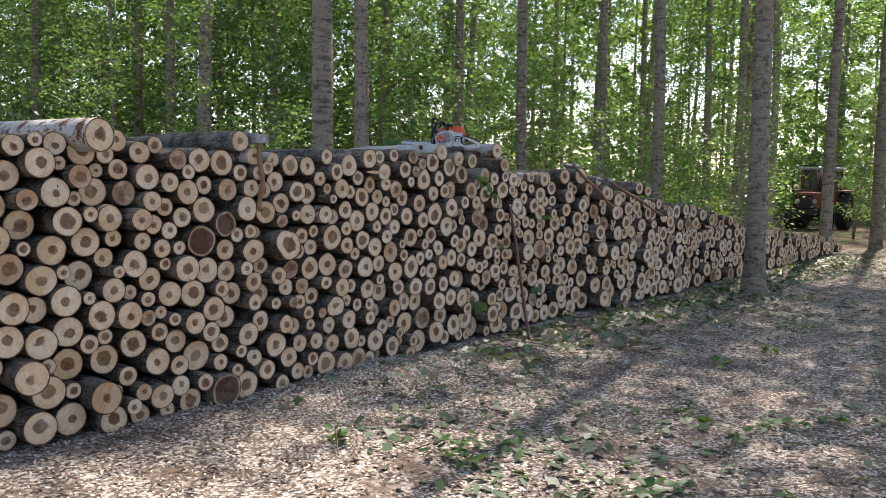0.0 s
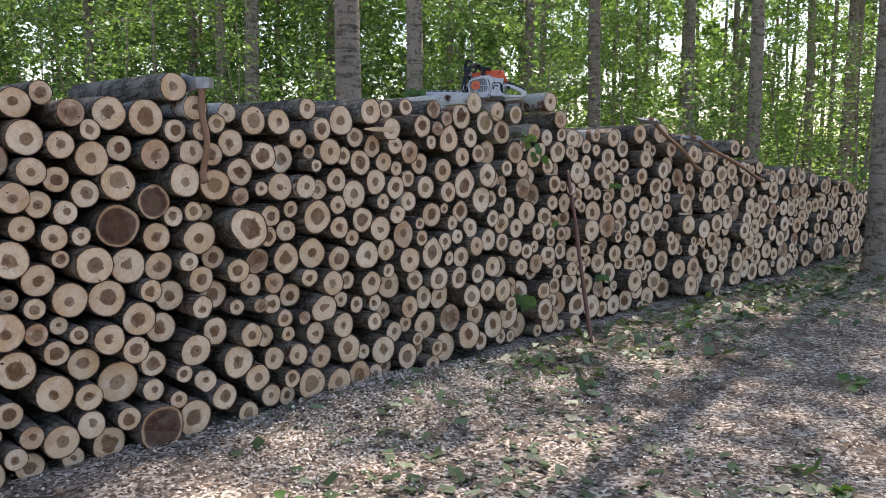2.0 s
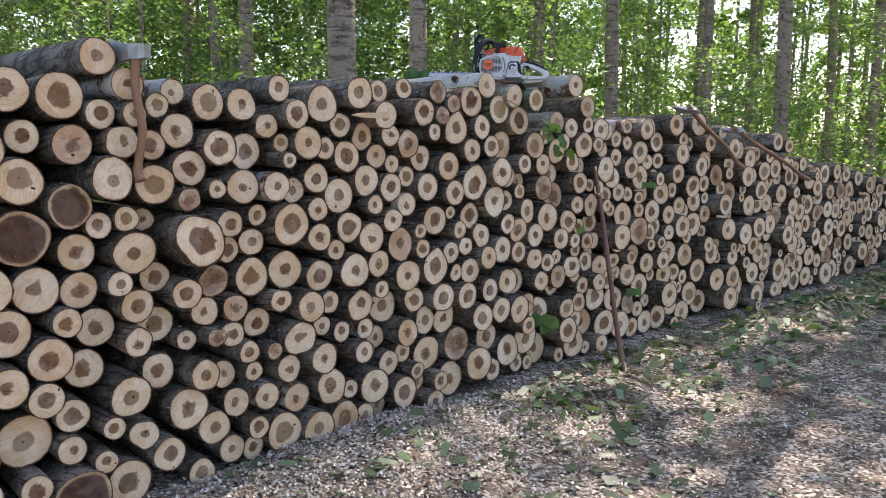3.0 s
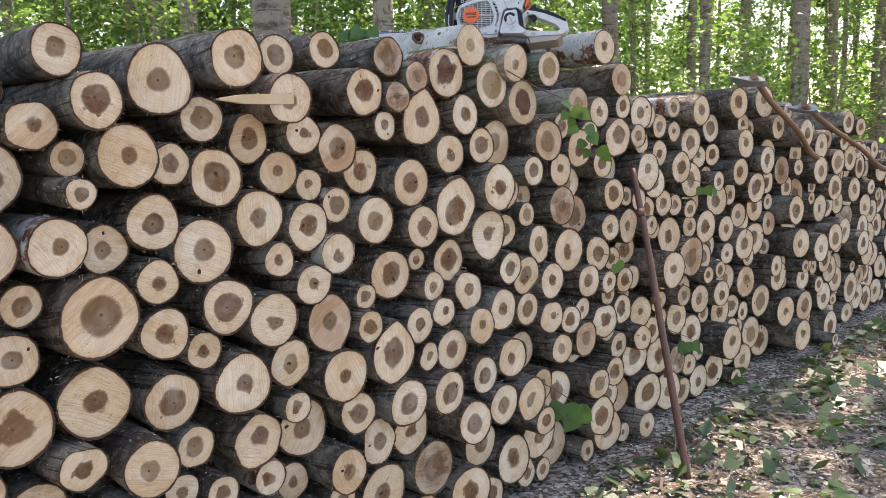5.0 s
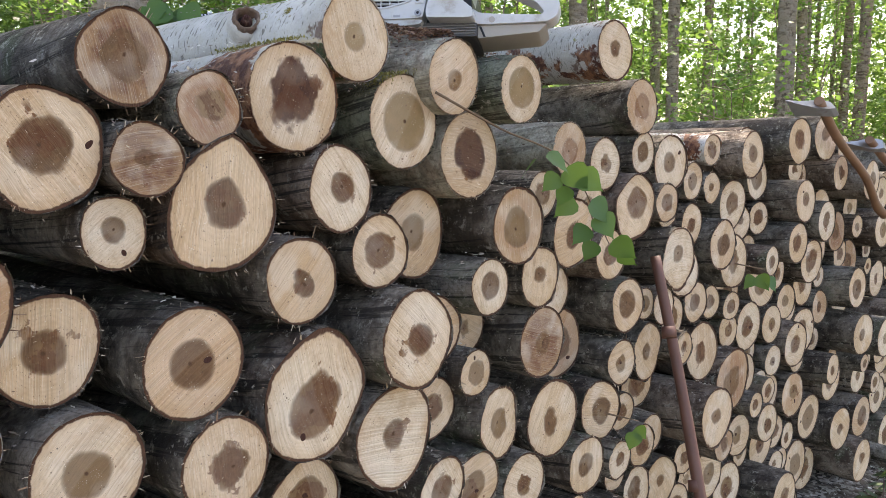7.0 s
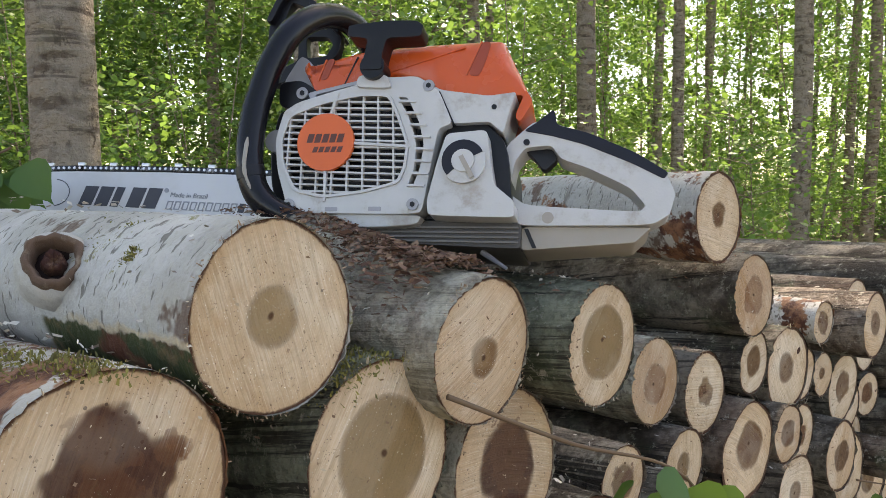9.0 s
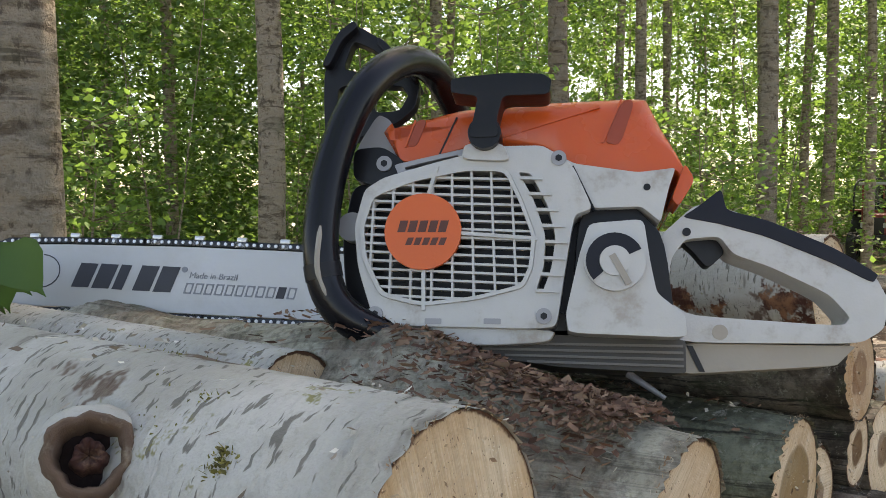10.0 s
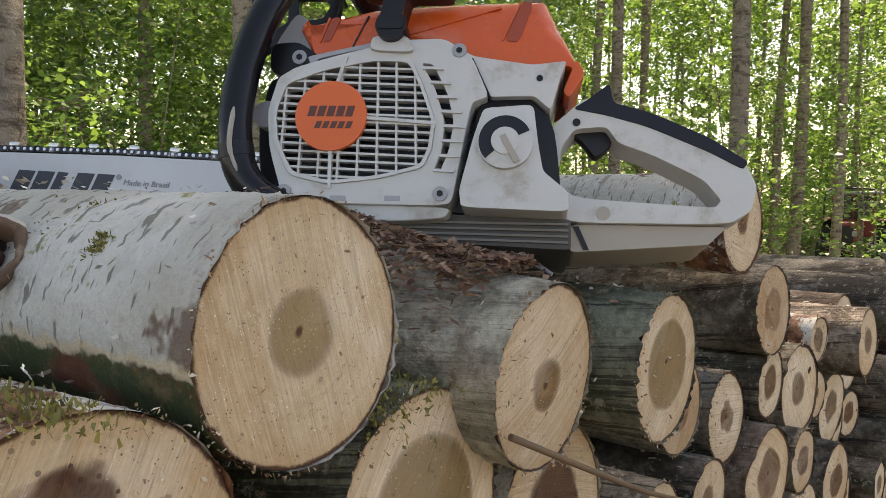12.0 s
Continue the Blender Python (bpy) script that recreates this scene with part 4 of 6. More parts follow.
def fringe(name, label, seed, logs, rim, face, long_=0.003):
    """Torn fibres round the rims of the cut ends, and crumbs that cling to the faces."""
    r = np.random.default_rng(seed)
    V = []
    for u, v, rad, w in logs:
        a = r.uniform(0, math.tau, rim)
        k = rad * r.uniform(0.97, 1.03, rim)
        c = np.stack([w + r.uniform(-0.003, 0.002, rim), u + np.sin(a) * k, v + np.cos(a) * k], -1)
        d = np.stack([r.uniform(-0.2, 1.0, rim), np.sin(a) * r.normal(0.5, 0.6, rim), np.cos(a) * r.normal(0.5, 0.6, rim)], -1) * r.uniform(0.25 * long_, long_, rim)[:, None]
        e = r.normal(0, 0.00045, (rim, 3))
        V.append(np.stack([c - e, c + e, c + d + e * 0.4, c + d - e * 0.4], 1).reshape(-1, 3))
        q, b = rad * 0.95 * np.sqrt(r.uniform(0, 1, face)), r.uniform(0, math.tau, face)
        c = np.stack([np.full(face, w + 0.0022), u + np.sin(b) * q, v + np.cos(b) * q], -1)
        d, e = r.normal(0, 0.0006, (face, 3)), r.normal(0, 0.0004, (face, 3))
        V.append(np.stack([c - d - e, c + d - e, c + d + e, c - d + e], 1).reshape(-1, 3))
    V = np.concatenate(V)
    m = np.array(STACK)
    V = V @ m[:3, :3].T + m[:3, 3]
    tagged(new(name, quick(name, V, np.arange(len(V)).reshape(-1, 4), FIBRES)), label, "wood fibres", kind="stuff")


fringe("torn_fibres", "torn fibres and crumbs on the sawn ends", 74, TOP, 300, 70)
fringe("loose_fibres", "torn fibres and bark shreds round the sawn ends", 75, ends, 55, 16, 0.009)


def joined_logs(rows):
    V, F, UV, M, S, n = [], [], [], [], [], 0
    shapes = [log_arrays(500 + s, 16, 3, 0.04) for s in range(10)]
    for u, v, r, w in rows:
        bv, bf, buv, ev, ef, euv = shapes[int(rng.integers(10))]
        m = np.array(STACK @ pose(w, u, v, 0, rng.normal(0, 1), askew(u) + rng.normal(0, 1.6)) @ pose(0, 0, 0, rng.uniform(0, 360)) @ Matrix.Diagonal((1.05, r, r, 1)))
        luck = rng.random()
        for vv, ff, uu, slot in ((bv, bf, buv, 0), (ev, ef, euv, 1)):
            V.append(vv @ m[:3, :3].T + m[:3, 3])
            F.append(ff + n)
            UV.append(uu)
            M.append(np.full(len(ff), slot)), S.append(np.full(len(ff), luck))
            n += len(vv)
    F = np.concatenate(F)
    me = with_uv(quick("log_stack", np.concatenate(V), F, (BARK, CUT), True), F, np.concatenate(UV))
    me.polygons.foreach_set("material_index", np.concatenate(M).astype(np.int32))
    me.attributes.new("seed", "FLOAT", "FACE").data.foreach_set("value", np.concatenate(S).astype(np.float32))
    me.update()
    tagged(new("log_stack", me), "long stack of sawn poplar logs with pale ends", "log stack", kind="stuff")


joined_logs(rest)

# ---- the wood ----
def leaf_fan(where, size, r, flat=0.5, droop=0.0):
    """Leaves as folded diamonds at the given places."""
    n = len(where)
    d = r.normal(0, 1, (n, 3))
    d[:, 2] = d[:, 2] * (1 - flat) - droop
    d /= np.linalg.norm(d, axis=1, keepdims=True)
    s = np.cross(d, r.normal(0, 1, (n, 3)) * [0.5, 0.5, 0.5] + [0, 0, 1.0])
    s /= np.linalg.norm(s, axis=1, keepdims=True) + 1e-9
    k = (size * r.uniform(0.65, 1.3, n))[:, None]
    up = np.cross(s, d)
    a, b = where - d * k * 0.5, where + d * k * 0.55
    l, m = where - s * k * 0.40 - d * k * 0.12 + up * k * 0.1, where + s * k * 0.40 - d * k * 0.12 + up * k * 0.1
    verts = np.stack([a, m, b, l], 1).reshape(-1, 3)
    return verts, np.arange(4 * n).reshape(-1, 4)


def clumps(centres, spread, each, r):
    p = np.repeat(centres, each, 0)
    return p + r.normal(0, 1, p.shape) * np.repeat(spread, each)[:, None] * [1, 1, 0.75]


def tree_kind(seed, height, girth, first, dense=13):
    """Trunk and crown of a plantation poplar, straight and bare below."""
    r = np.random.default_rng(seed)
    way = r.normal(0, 0.008, 2)
    bow = r.normal(0, 0.05, 2)
    zs = [-0.15, 0.0, 0.12, 0.4, 1, 2, 3, 4.5, 6, 8, 10, 13, 16, height]
    line = [(way[0] * z + bow[0] * math.sin(z * 0.5), way[1] * z + bow[1] * math.sin(z * 0.4 + 1), z) for z in zs]
    rad = [girth * (1.35 if z <= 0 else 1.18 if z < 0.2 else 1.06 if z < 0.5 else 1.0) * (1 - 0.82 * max(z, 0) / height) for z in zs]
    bm = tube(line, rad, 20)
    ends = []
    for k in range(16):
        z = first + (height - first) * (k / 16) ** 0.9 + r.uniform(0, 0.6)
        a, reach = r.uniform(0, 6.3), r.uniform(1.2, 2.6) * (1.15 - 0.7 * (z - first) / (height - first))
        x0, y0 = np.interp(z, zs, [p[0] for p in line]), np.interp(z, zs, [p[1] for p in line])
        tip = (x0 + math.cos(a) * reach, y0 + math.sin(a) * reach, z + reach * 0.9)
        mid = (x0 + math.cos(a) * reach * 0.5, y0 + math.sin(a) * reach * 0.5, z + reach * 0.35)
        tube([(x0, y0, z), mid, tip], [girth * 0.22, girth * 0.14, girth * 0.04], 6, bm)
        ends += [mid, tip, tuple((np.array(mid) + np.array(tip)) / 2)]
    me = bpy.data.meshes.new("trunk")
    bm.to_mesh(me)
    bm.free()
    me.materials.append(TRUNK)
    c = np.array(ends)
    c = np.concatenate([c + r.normal(0, 0.35, c.shape) for _ in range(3)])
    p = clumps(c, r.uniform(0.2, 0.4, len(c)), dense, r)
    return me, quick("crown", *leaf_fan(p, 0.17, r), LEAF)


KINDS = [tree_kind(21, 19, 0.128, 9.0), tree_kind(22, 20, 0.12, 9.5), tree_kind(23, 18, 0.118, 8.5), tree_kind(24, 19, 0.125, 9.2)]
SPARSE = [tree_kind(21, 19, 0.128, 9.0, 9), tree_kind(22, 20, 0.12, 9.5, 9), tree_kind(23, 18, 0.118, 8.5, 9), tree_kind(24, 19, 0.125, 9.2, 9)]
BARE = [tree_kind(25, 19, 0.128, 12.5, 5)] * 4
DENSE = [tree_kind(21, 19, 0.128, 9.0, 36), tree_kind(22, 20, 0.12, 9.5, 36), tree_kind(23, 18, 0.118, 8.5, 36), tree_kind(24, 19, 0.125, 9.2, 36)]
THIN = [tree_kind(31, 15, 0.062, 5.5), tree_kind(32, 14, 0.05, 5.0), tree_kind(33, 16, 0.075, 6.0)]


def tree(x, y, kind, size=1.0, label="tall straight poplar with banded grey-brown bark", group="poplars of the plantation"):
    trunk_mesh, crown_mesh = kind
    ob = anchor("tree", pose(x, y, float(ground_z(x, y)), 0, 0, rng.uniform(0, 360)) @ Matrix.Diagonal((size, size, 1, 1)), label, "tree", group)
    for name, me in (("trunk", trunk_mesh), ("crown", crown_mesh)):
        new(name, me).parent = ob
    return ob


standing = [(-7.75, 21.58, 1.1), (-9.3, 25.5, 1.0), (-4.71, 16.81, 1.3), (-1.30, 9.01, 1.0), (-1.55, 14.36, 1.12), (1.33, 13.55, 0.8), (3.85, 20.3, 1.0), (3.97, 15.55, 0.95), (4.0, 10.62, 1.0), (7.3, 20.88, 1.0), (7.81, 16.77, 1.0),
            (-4.2, 20.6, 0.95), (-9.93, 20.5, 1.0), (6.64, 28.4, 1.0), (-1.75, 24.6, 1.0), (9.69, 18.45, 1.0), (-9.75, 14.5, 1.0), (0.21, 30.75, 1.0), (0.78, 24.4, 1.0), (9.6, 26.4, 1.0), (8.4, 21.5, 0.8), (-6.2, 23.4, 0.9)]
# crowns out of view: density set per tree to place sun and shade
for k, (x, y, size) in enumerate(standing):
    tree(x, y, (BARE if k == 8 else SPARSE if k in (9, 15, 20) else DENSE if k in (4, 5, 7) else KINDS)[k % 4], size)
TRACTOR = (13.2, 29.1)
for gy in np.arange(16, 58, 4.2):
    for gx in np.arange(-32, 46, 3.6):
        x, y = gx + rng.normal(0, 0.5), gy + rng.normal(0, 0.5)
        if min(math.hypot(x - a, y - b) for a, b, _ in standing) < 1.6 or abs(x / y + 0.142) < 0.03 or abs(x / y - TRACTOR[0] / TRACTOR[1]) < 0.075 and y < 36 or x > 5 + 0.42 * y and y < 30 and x < 12 + 0.5 * y:
            continue
        thin = rng.random() < 0.45
        tree(x, y, THIN[int(rng.integers(3))] if thin else KINDS[int(rng.integers(4))], rng.uniform(0.8, 1.1), "slender young poplar in the plantation" if thin else "tall straight poplar with banded grey-brown bark")
# unseen trees beside the track, placed to shade it, and the wood behind
for x, y, kind in ((7.3, 13.2, SPARSE[0]), (9.6, 14.6, SPARSE[1])):
    tree(x, y, kind)
for x, y in ((-9, 3), (-8, -4), (-3, -9), (-13, 0), (-12, 8), (-14, 14), (2, -14), (-7, -12), (18, 9), (19, 15), (17, -12), (11.5, 13), (12.5, 17)):
    tree(x + rng.normal(0, 0.4), y + rng.normal(0, 0.4), KINDS[int(rng.integers(4))])


def undergrowth(name, material, count, box_, size, each, label, seed):
    """Leafy undergrowth between the trunks: clumps of single leaves with gaps."""
    r = np.random.default_rng(seed)
    x0, x1, y0, y1, z1 = box_
    x, y = r.uniform(x0, x1, count), r.uniform(y0, y1, count)
    z = z1 * r.beta(1.1, 1.5, count)
    keep = (np.abs(x / y - TRACTOR[0] / TRACTOR[1]) > 0.10) | (y > TRACTOR[1] + 3) | (z > 6)
    keep &= (np.abs(x / np.maximum(y - 6.2, 1.0) - TRACTOR[0] / (TRACTOR[1] - 6.2)) > 0.11) | (y > TRACTOR[1] + 3) | (z > 6)
    keep &= (np.sin(x * 0.9 + 2.0 * np.sin(y * 0.45)) + np.sin(y * 0.8 + x * 0.35) + r.normal(0, 0.5, count)) > -0.5
    c = np.stack([x, y, ground_z(x, y) + z], -1)[keep]
    p = clumps(c, r.uniform(0.2, 0.6, len(c)), each, r)
    p[:, 2] = np.maximum(p[:, 2], -0.2)
    tagged(new(name, quick(name, *leaf_fan(p, size, r), material)), label, "undergrowth", kind="stuff")


undergrowth("undergrowth", LEAF, 3700, (-7, 36, 18, 44, 10.5), 0.118, 72, "sunlit green undergrowth between the poplar trunks", 41)
undergrowth("low_undergrowth", LEAF, 1700, (-22, 42, 22, 46, 2.8), 0.13, 60, "low green bushes and saplings on the forest floor", 44)
undergrowth("dark_undergrowth", SHADELEAF, 3600, (-26, 0, 18.5, 34, 9.5), 0.13, 60, "dark green undergrowth, colour darkened for shade, behind the log stack", 42)
undergrowth("track_side_bushes", LEAF, 700, (9, 40, 30, 46, 7.0), 0.14, 60, "sunlit green bushes beside the track", 45)
undergrowth("far_wood", LEAF, 5200, (-75, 95, 47, 95, 27), 0.62, 40, "distant sunlit leaves of the wood", 43)


def sapling_kind(seed, height):
    """A young tree with three thin stems, twigs and loose leafy sprays: the meshes of its parts."""
    r = np.random.default_rng(seed)
    twigs, c, meshes = bmesh.new(), [], []
    for k in range(3):
        a = r.uniform(0, 6.3)
        lean = r.uniform(0.05, 0.22)
        line = [(math.cos(a) * lean * z + r.normal(0, 0.02), math.sin(a) * lean * z + r.normal(0, 0.02), z) for z in np.linspace(0, height * r.uniform(0.7, 1), 7)]
        bm = tube(line, np.linspace(0.018, 0.004, 7), 7)
        me = bpy.data.meshes.new("stem")
        bm.to_mesh(me)
        bm.free()
        meshes.append(("stem", me))
        for p in line[1:]:
            for q in range(3):
                b, reach = r.uniform(0, 6.3), r.uniform(0.25, 0.8)
                tip = (p[0] + math.cos(b) * reach, p[1] + math.sin(b) * reach, p[2] + reach * 0.25)
                tube([p, tip], [0.006, 0.002], 5, twigs)
                c += [tip, tuple((np.array(p) + np.array(tip)) / 2)]
    me = bpy.data.meshes.new("twig_spray")
    twigs.to_mesh(me)
    twigs.free()
    meshes.append(("twig_spray", me))
    for _, me in meshes:
        me.materials.append(TRUNK)
    c = np.array(c)
    return meshes + [("leaves", quick("leaves", *leaf_fan(clumps(c, r.uniform(0.1, 0.22, len(c)), 17, r), 0.066, r), LEAF))]


SAPLINGS = [sapling_kind(61, 3.2), sapling_kind(62, 4.5), sapling_kind(63, 2.4), sapling_kind(64, 5.2)]
for k, (x, y) in enumerate(((-5.6, 13.0), (-4.2, 14.8), (-2.6, 12.6), (-0.6, 15.4), (0.4, 12.8), (2.2, 17.2), (2.9, 14.0), (5.6, 19.0), (5.9, 16.0), (-7.5, 15.5), (-8.6, 12.0), (-3.4, 17.5), (1.0, 19.5), (3.4, 23.0), (6.9, 26.0), (6.2, 24.5), (-1.9, 18.8), (11.2, 22.5), (14.6, 27.5), (4.9, 13.6), (13.0, 24.0))):
    ob = anchor("sapling", pose(x, y, float(ground_z(x, y)) - 0.02, 0, 0, rng.uniform(0, 360)), "young leafy sapling with thin stems", "sapling", "saplings in the undergrowth")
    for name, me in SAPLINGS[k % 4]:
        piece = new(name, me)
        piece.parent = ob
        if name != "stem":
            tagged(piece, kind="stuff")


def strew(name, material, count, area, long_, wide, label, seed, tilt=0.5, bias=None):
    """Loose flat bits on the ground."""
    r = np.random.default_rng(seed)
    x, y = r.uniform(area[0], area[1], count), r.uniform(area[2], area[3], count)
    if bias:
        keep = bias(x, y, r)
        x, y = x[keep], y[keep]
    n = len(x)
    a, l, w = r.uniform(0, 6.3, n), long_ * r.uniform(0.5, 1.4, n), wide * r.uniform(0.5, 1.4, n)
    d = np.stack([np.cos(a), np.sin(a), r.normal(0, tilt, n) * 0.5], -1) * l[:, None] / 2
    s = np.stack([-np.sin(a), np.cos(a), r.normal(0, tilt, n)], -1) * w[:, None] / 2
    c = np.stack([x, y, ground_z(x, y) + np.abs(s[:, 2]) + np.abs(d[:, 2]) + 0.003 + r.uniform(0, 0.012, n)], -1)
    verts = np.stack([c - d - s * 0.6, c + d * 0.9 - s, c + d + s * 0.7, c - d * 0.8 + s], 1).reshape(-1, 3)
    tagged(new(name, quick(name, verts, np.arange(4 * n).reshape(-1, 4), material)), label, name.replace("_", " "), kind="stuff")


def on_track(x, y, r):
    u, w = (x + 0.212) * 0.621 + (y - 6.226) * 0.784, (x + 0.212) * 0.784 - (y - 6.226) * 0.621
    patch = np.sin(x * 1.7 + np.sin(y * 1.1) * 2) + np.sin(y * 1.5 - x * 0.6) + 1.6 * np.exp(-((w - 0.5) / 0.7) ** 2)
    return (w > -0.05) & (patch + r.normal(0, 0.6, len(x)) > -0.2)


def in_front(x, y, r):
    return (x + 0.212) * 0.784 - (y - 6.226) * 0.621 > 0.05


def by_the_stack(x, y, r):
    u, w = (x + 0.212) * 0.621 + (y - 6.226) * 0.784, (x + 0.212) * 0.784 - (y - 6.226) * 0.621
    return (w > 0.12) & (w + r.normal(0, 0.25, len(x)) < 0.9) & (u + r.normal(0, 0.4, len(x)) > 0.2)


strew("wood_chips", CHIPS, 260000, (-4, 7, 1.5, 13), 0.0125, 0.007, "pale wood chips and sawdust strewn over the track", 51, 0.5, on_track)
strew("dead_twigs", DUFF, 4200, (-4, 9, 1.0, 18), 0.26, 0.006, "thin broken twigs lying on the track", 54, 0.3, in_front)
strew("leaf_litter", DUFF, 60000, (-5, 10, 1.0, 18), 0.045, 0.014, "brown twigs, bark flakes and dry leaves", 52, 0.35, in_front)
strew("fallen_leaves", CUTLEAF, 27000, (-4, 10, 1.5, 20), 0.058, 0.042, "wilting green poplar leaves lying on the track", 53, 0.3, lambda x, y, r: in_front(x, y, r) & (np.sin(x * 1.9 + 1) + np.sin(y * 1.6 + np.sin(x)) + r.normal(0, 0.5, len(x)) > 0.3))
strew("brushwood_leaves", CUTLEAF, 19000, (-0.5, 8, 5.5, 16), 0.06, 0.042, "dull green leaves and brushwood at the foot of the stack", 55, 0.5, by_the_stack)
strew("brushwood", DUFF, 5000, (-0.5, 8, 5.5, 16), 0.22, 0.006, "thin dark brushwood at the foot of the stack", 56, 0.4, by_the_stack)


def on_heap(x, y, r):
    u, w = (x + 0.212) * 0.621 + (y - 6.226) * 0.784, (x + 0.212) * 0.784 - (y - 6.226) * 0.621
    return (w > 0.0) & (w + r.normal(0, 0.15, len(x)) < 0.75) & (np.abs(u + 0.55) + r.normal(0, 0.2, len(x)) < 0.95)


strew("sawdust_heap", CHIPS, 90000, (-1.8, 1.2, 4.3, 7.2), 0.012, 0.008, "pale sawdust and fine chips heaped against the stack", 57, 0.6, on_heap)

# ---- the chainsaw on the stack ----
WHITE = plain("off-white plastic", (0.48, 0.48, 0.465), 0.34, grain=48, vary=0.30, dirt=(0.22, 0.165, 0.11), dirt_amount=0.6)
ORANGE = plain("orange plastic", (0.58, 0.085, 0.018), 0.27, grain=15, vary=0.18, dirt=(0.42, 0.22, 0.13), dirt_amount=0.35)
BADGE = plain("orange label", (0.62, 0.105, 0.018), 0.38, grain=30, vary=0.05)
BLACK = plain("black plastic", (0.006, 0.006, 0.008), 0.36, grain=20, vary=0.3, dirt=(0.06, 0.05, 0.04), dirt_amount=0.2)
GRIP = plain("dark blue-grey rubber", (0.006, 0.008, 0.016), 0.55, grain=30, vary=0.3)
TUBE = plain("glossy black handle rubber", (0.004, 0.004, 0.006), 0.24, grain=12, vary=0.3)
GREY = plain("grey cast magnesium", (0.30, 0.30, 0.31), 0.5, 0.3, grain=25, vary=0.3, dirt=(0.16, 0.13, 0.10), dirt_amount=0.6)
STEEL = plain("brushed steel bar", (0.48, 0.48, 0.48), 0.42, 0.35, grain=14, vary=0.2, dirt=(0.34, 0.31, 0.27), dirt_amount=0.35)
CHAIN = plain("dark oily chain steel", (0.055, 0.06, 0.07), 0.38, 0.8, grain=120, vary=0.4)
BRIGHT = plain("bright worn steel", (0.62, 0.62, 0.63), 0.3, 0.85, grain=120, vary=0.3)
BASE = plain("dusty light grey plastic", (0.33, 0.30, 0.255), 0.6, grain=16, vary=0.3, dirt=(0.26, 0.21, 0.15), dirt_amount=0.5)
INK = plain("dark printed ink", (0.028, 0.030, 0.040), 0.5, grain=60, vary=0.1)
PALE_INK = plain("grey printed outline", (0.21, 0.22, 0.24), 0.5, grain=60, vary=0.1)
RED_INK = plain("dark print on the label", (0.085, 0.022, 0.012), 0.5, grain=60, vary=0.1)


for dull in (BLACK, GRIP, TUBE):
    dull.node_tree.nodes["Principled BSDF"].inputs["Specular IOR Level"].default_value = 0.3


def rounded(points, n=3, amount=0.28):
    """Corners of an outline rounded off."""
    pts = [Vector(p) for p in points]
    out = []
    for i, p in enumerate(pts):
        a, b = pts[i - 1], pts[(i + 1) % len(pts)]
        s, e = p + (a - p) * amount, p + (b - p) * amount
        for k in range(n + 1):
            t = k / n
            out.append(tuple(s * (1 - t) ** 2 + p * 2 * t * (1 - t) + e * t * t))
    return out


def plate(outline, near, far, holes=(), bevel=0.0, round_=0.28, shrink=1.0, push=0.0):
    """A moulded plate in the saw's side plane, millimetres, from depth near to far, with holes through it."""
    bm = bmesh.new()
    loops = [rounded(outline, 3, round_) if round_ else list(outline)] + [rounded(h, 2, 0.2) for h in holes]
    edges = []
    for loop in loops:
        vs = [bm.verts.new((x / 1000, near / 1000, z / 1000)) for x, z in loop]
        edges += [bm.edges.new((vs[i], vs[(i + 1) % len(vs)])) for i in range(len(vs))]
    faces = [f for f in bmesh.ops.triangle_fill(bm, edges=edges, use_beauty=True)["geom"] if isinstance(f, bmesh.types.BMFace)]
    ext = bmesh.ops.extrude_face_region(bm, geom=faces)
    moved = [v for v in ext["geom"] if isinstance(v, bmesh.types.BMVert)]
    cx, cz = sum(p[0] for p in outline) / len(outline) / 1000, sum(p[1] for p in outline) / len(outline) / 1000
    for v in moved:
        v.co.y = far / 1000
        v.co.x, v.co.z = cx + (v.co.x - cx) * shrink, cz + (v.co.z - cz) * shrink + push / 1000
    bmesh.ops.recalc_face_normals(bm, faces=bm.faces)
    if bevel:
        sharp = [e for e in bm.edges if len(e.link_faces) == 2 and e.calc_face_angle() > 1.0 and abs(e.verts[0].co.y - near / 1000) < 1e-6 and abs(e.verts[1].co.y - near / 1000) < 1e-6]
        bmesh.ops.bevel(bm, geom=sharp, offset=bevel / 1000, segments=3, affect="EDGES", profile=0.6, clamp_overlap=True)
    for f in bm.faces:
        f.smooth = False
    return bm


def pillow(outline, layers, soft, far, round_=0.15):
    """A moulded shell whose edges roll back: layers of (depth, inset), soft(x, z) scales the inset along the outline."""
    pts = [Vector(p) for p in rounded(outline, 4, round_)]
    n = len(pts)
    area = sum(pts[i].x * pts[(i + 1) % n].y - pts[(i + 1) % n].x * pts[i].y for i in range(n))
    ins = []
    for i in range(n):
        d = (pts[(i + 1) % n] - pts[i - 1]).normalized()
        ins.append(Vector((-d.y, d.x)) * (1 if area > 0 else -1))
    bm, rings = bmesh.new(), []
    for depth, inset in list(layers) + [(far, layers[-1][1])]:
        rings.append([bm.verts.new(((p.x + q.x * inset * soft(p.x, p.y)) / 1000, depth / 1000, (p.y + q.y * inset * soft(p.x, p.y)) / 1000)) for p, q in zip(pts, ins)])
    for a, b in zip(rings, rings[1:]):
        for i in range(n):
            bm.faces.new((a[i], a[(i + 1) % n], b[(i + 1) % n], b[i]))
    loop = [bm.edges.get((rings[0][i], rings[0][(i + 1) % n])) for i in range(n)]
    bmesh.ops.triangle_fill(bm, edges=loop, use_beauty=True)
    bmesh.ops.recalc_face_normals(bm, faces=bm.faces)
    return bm


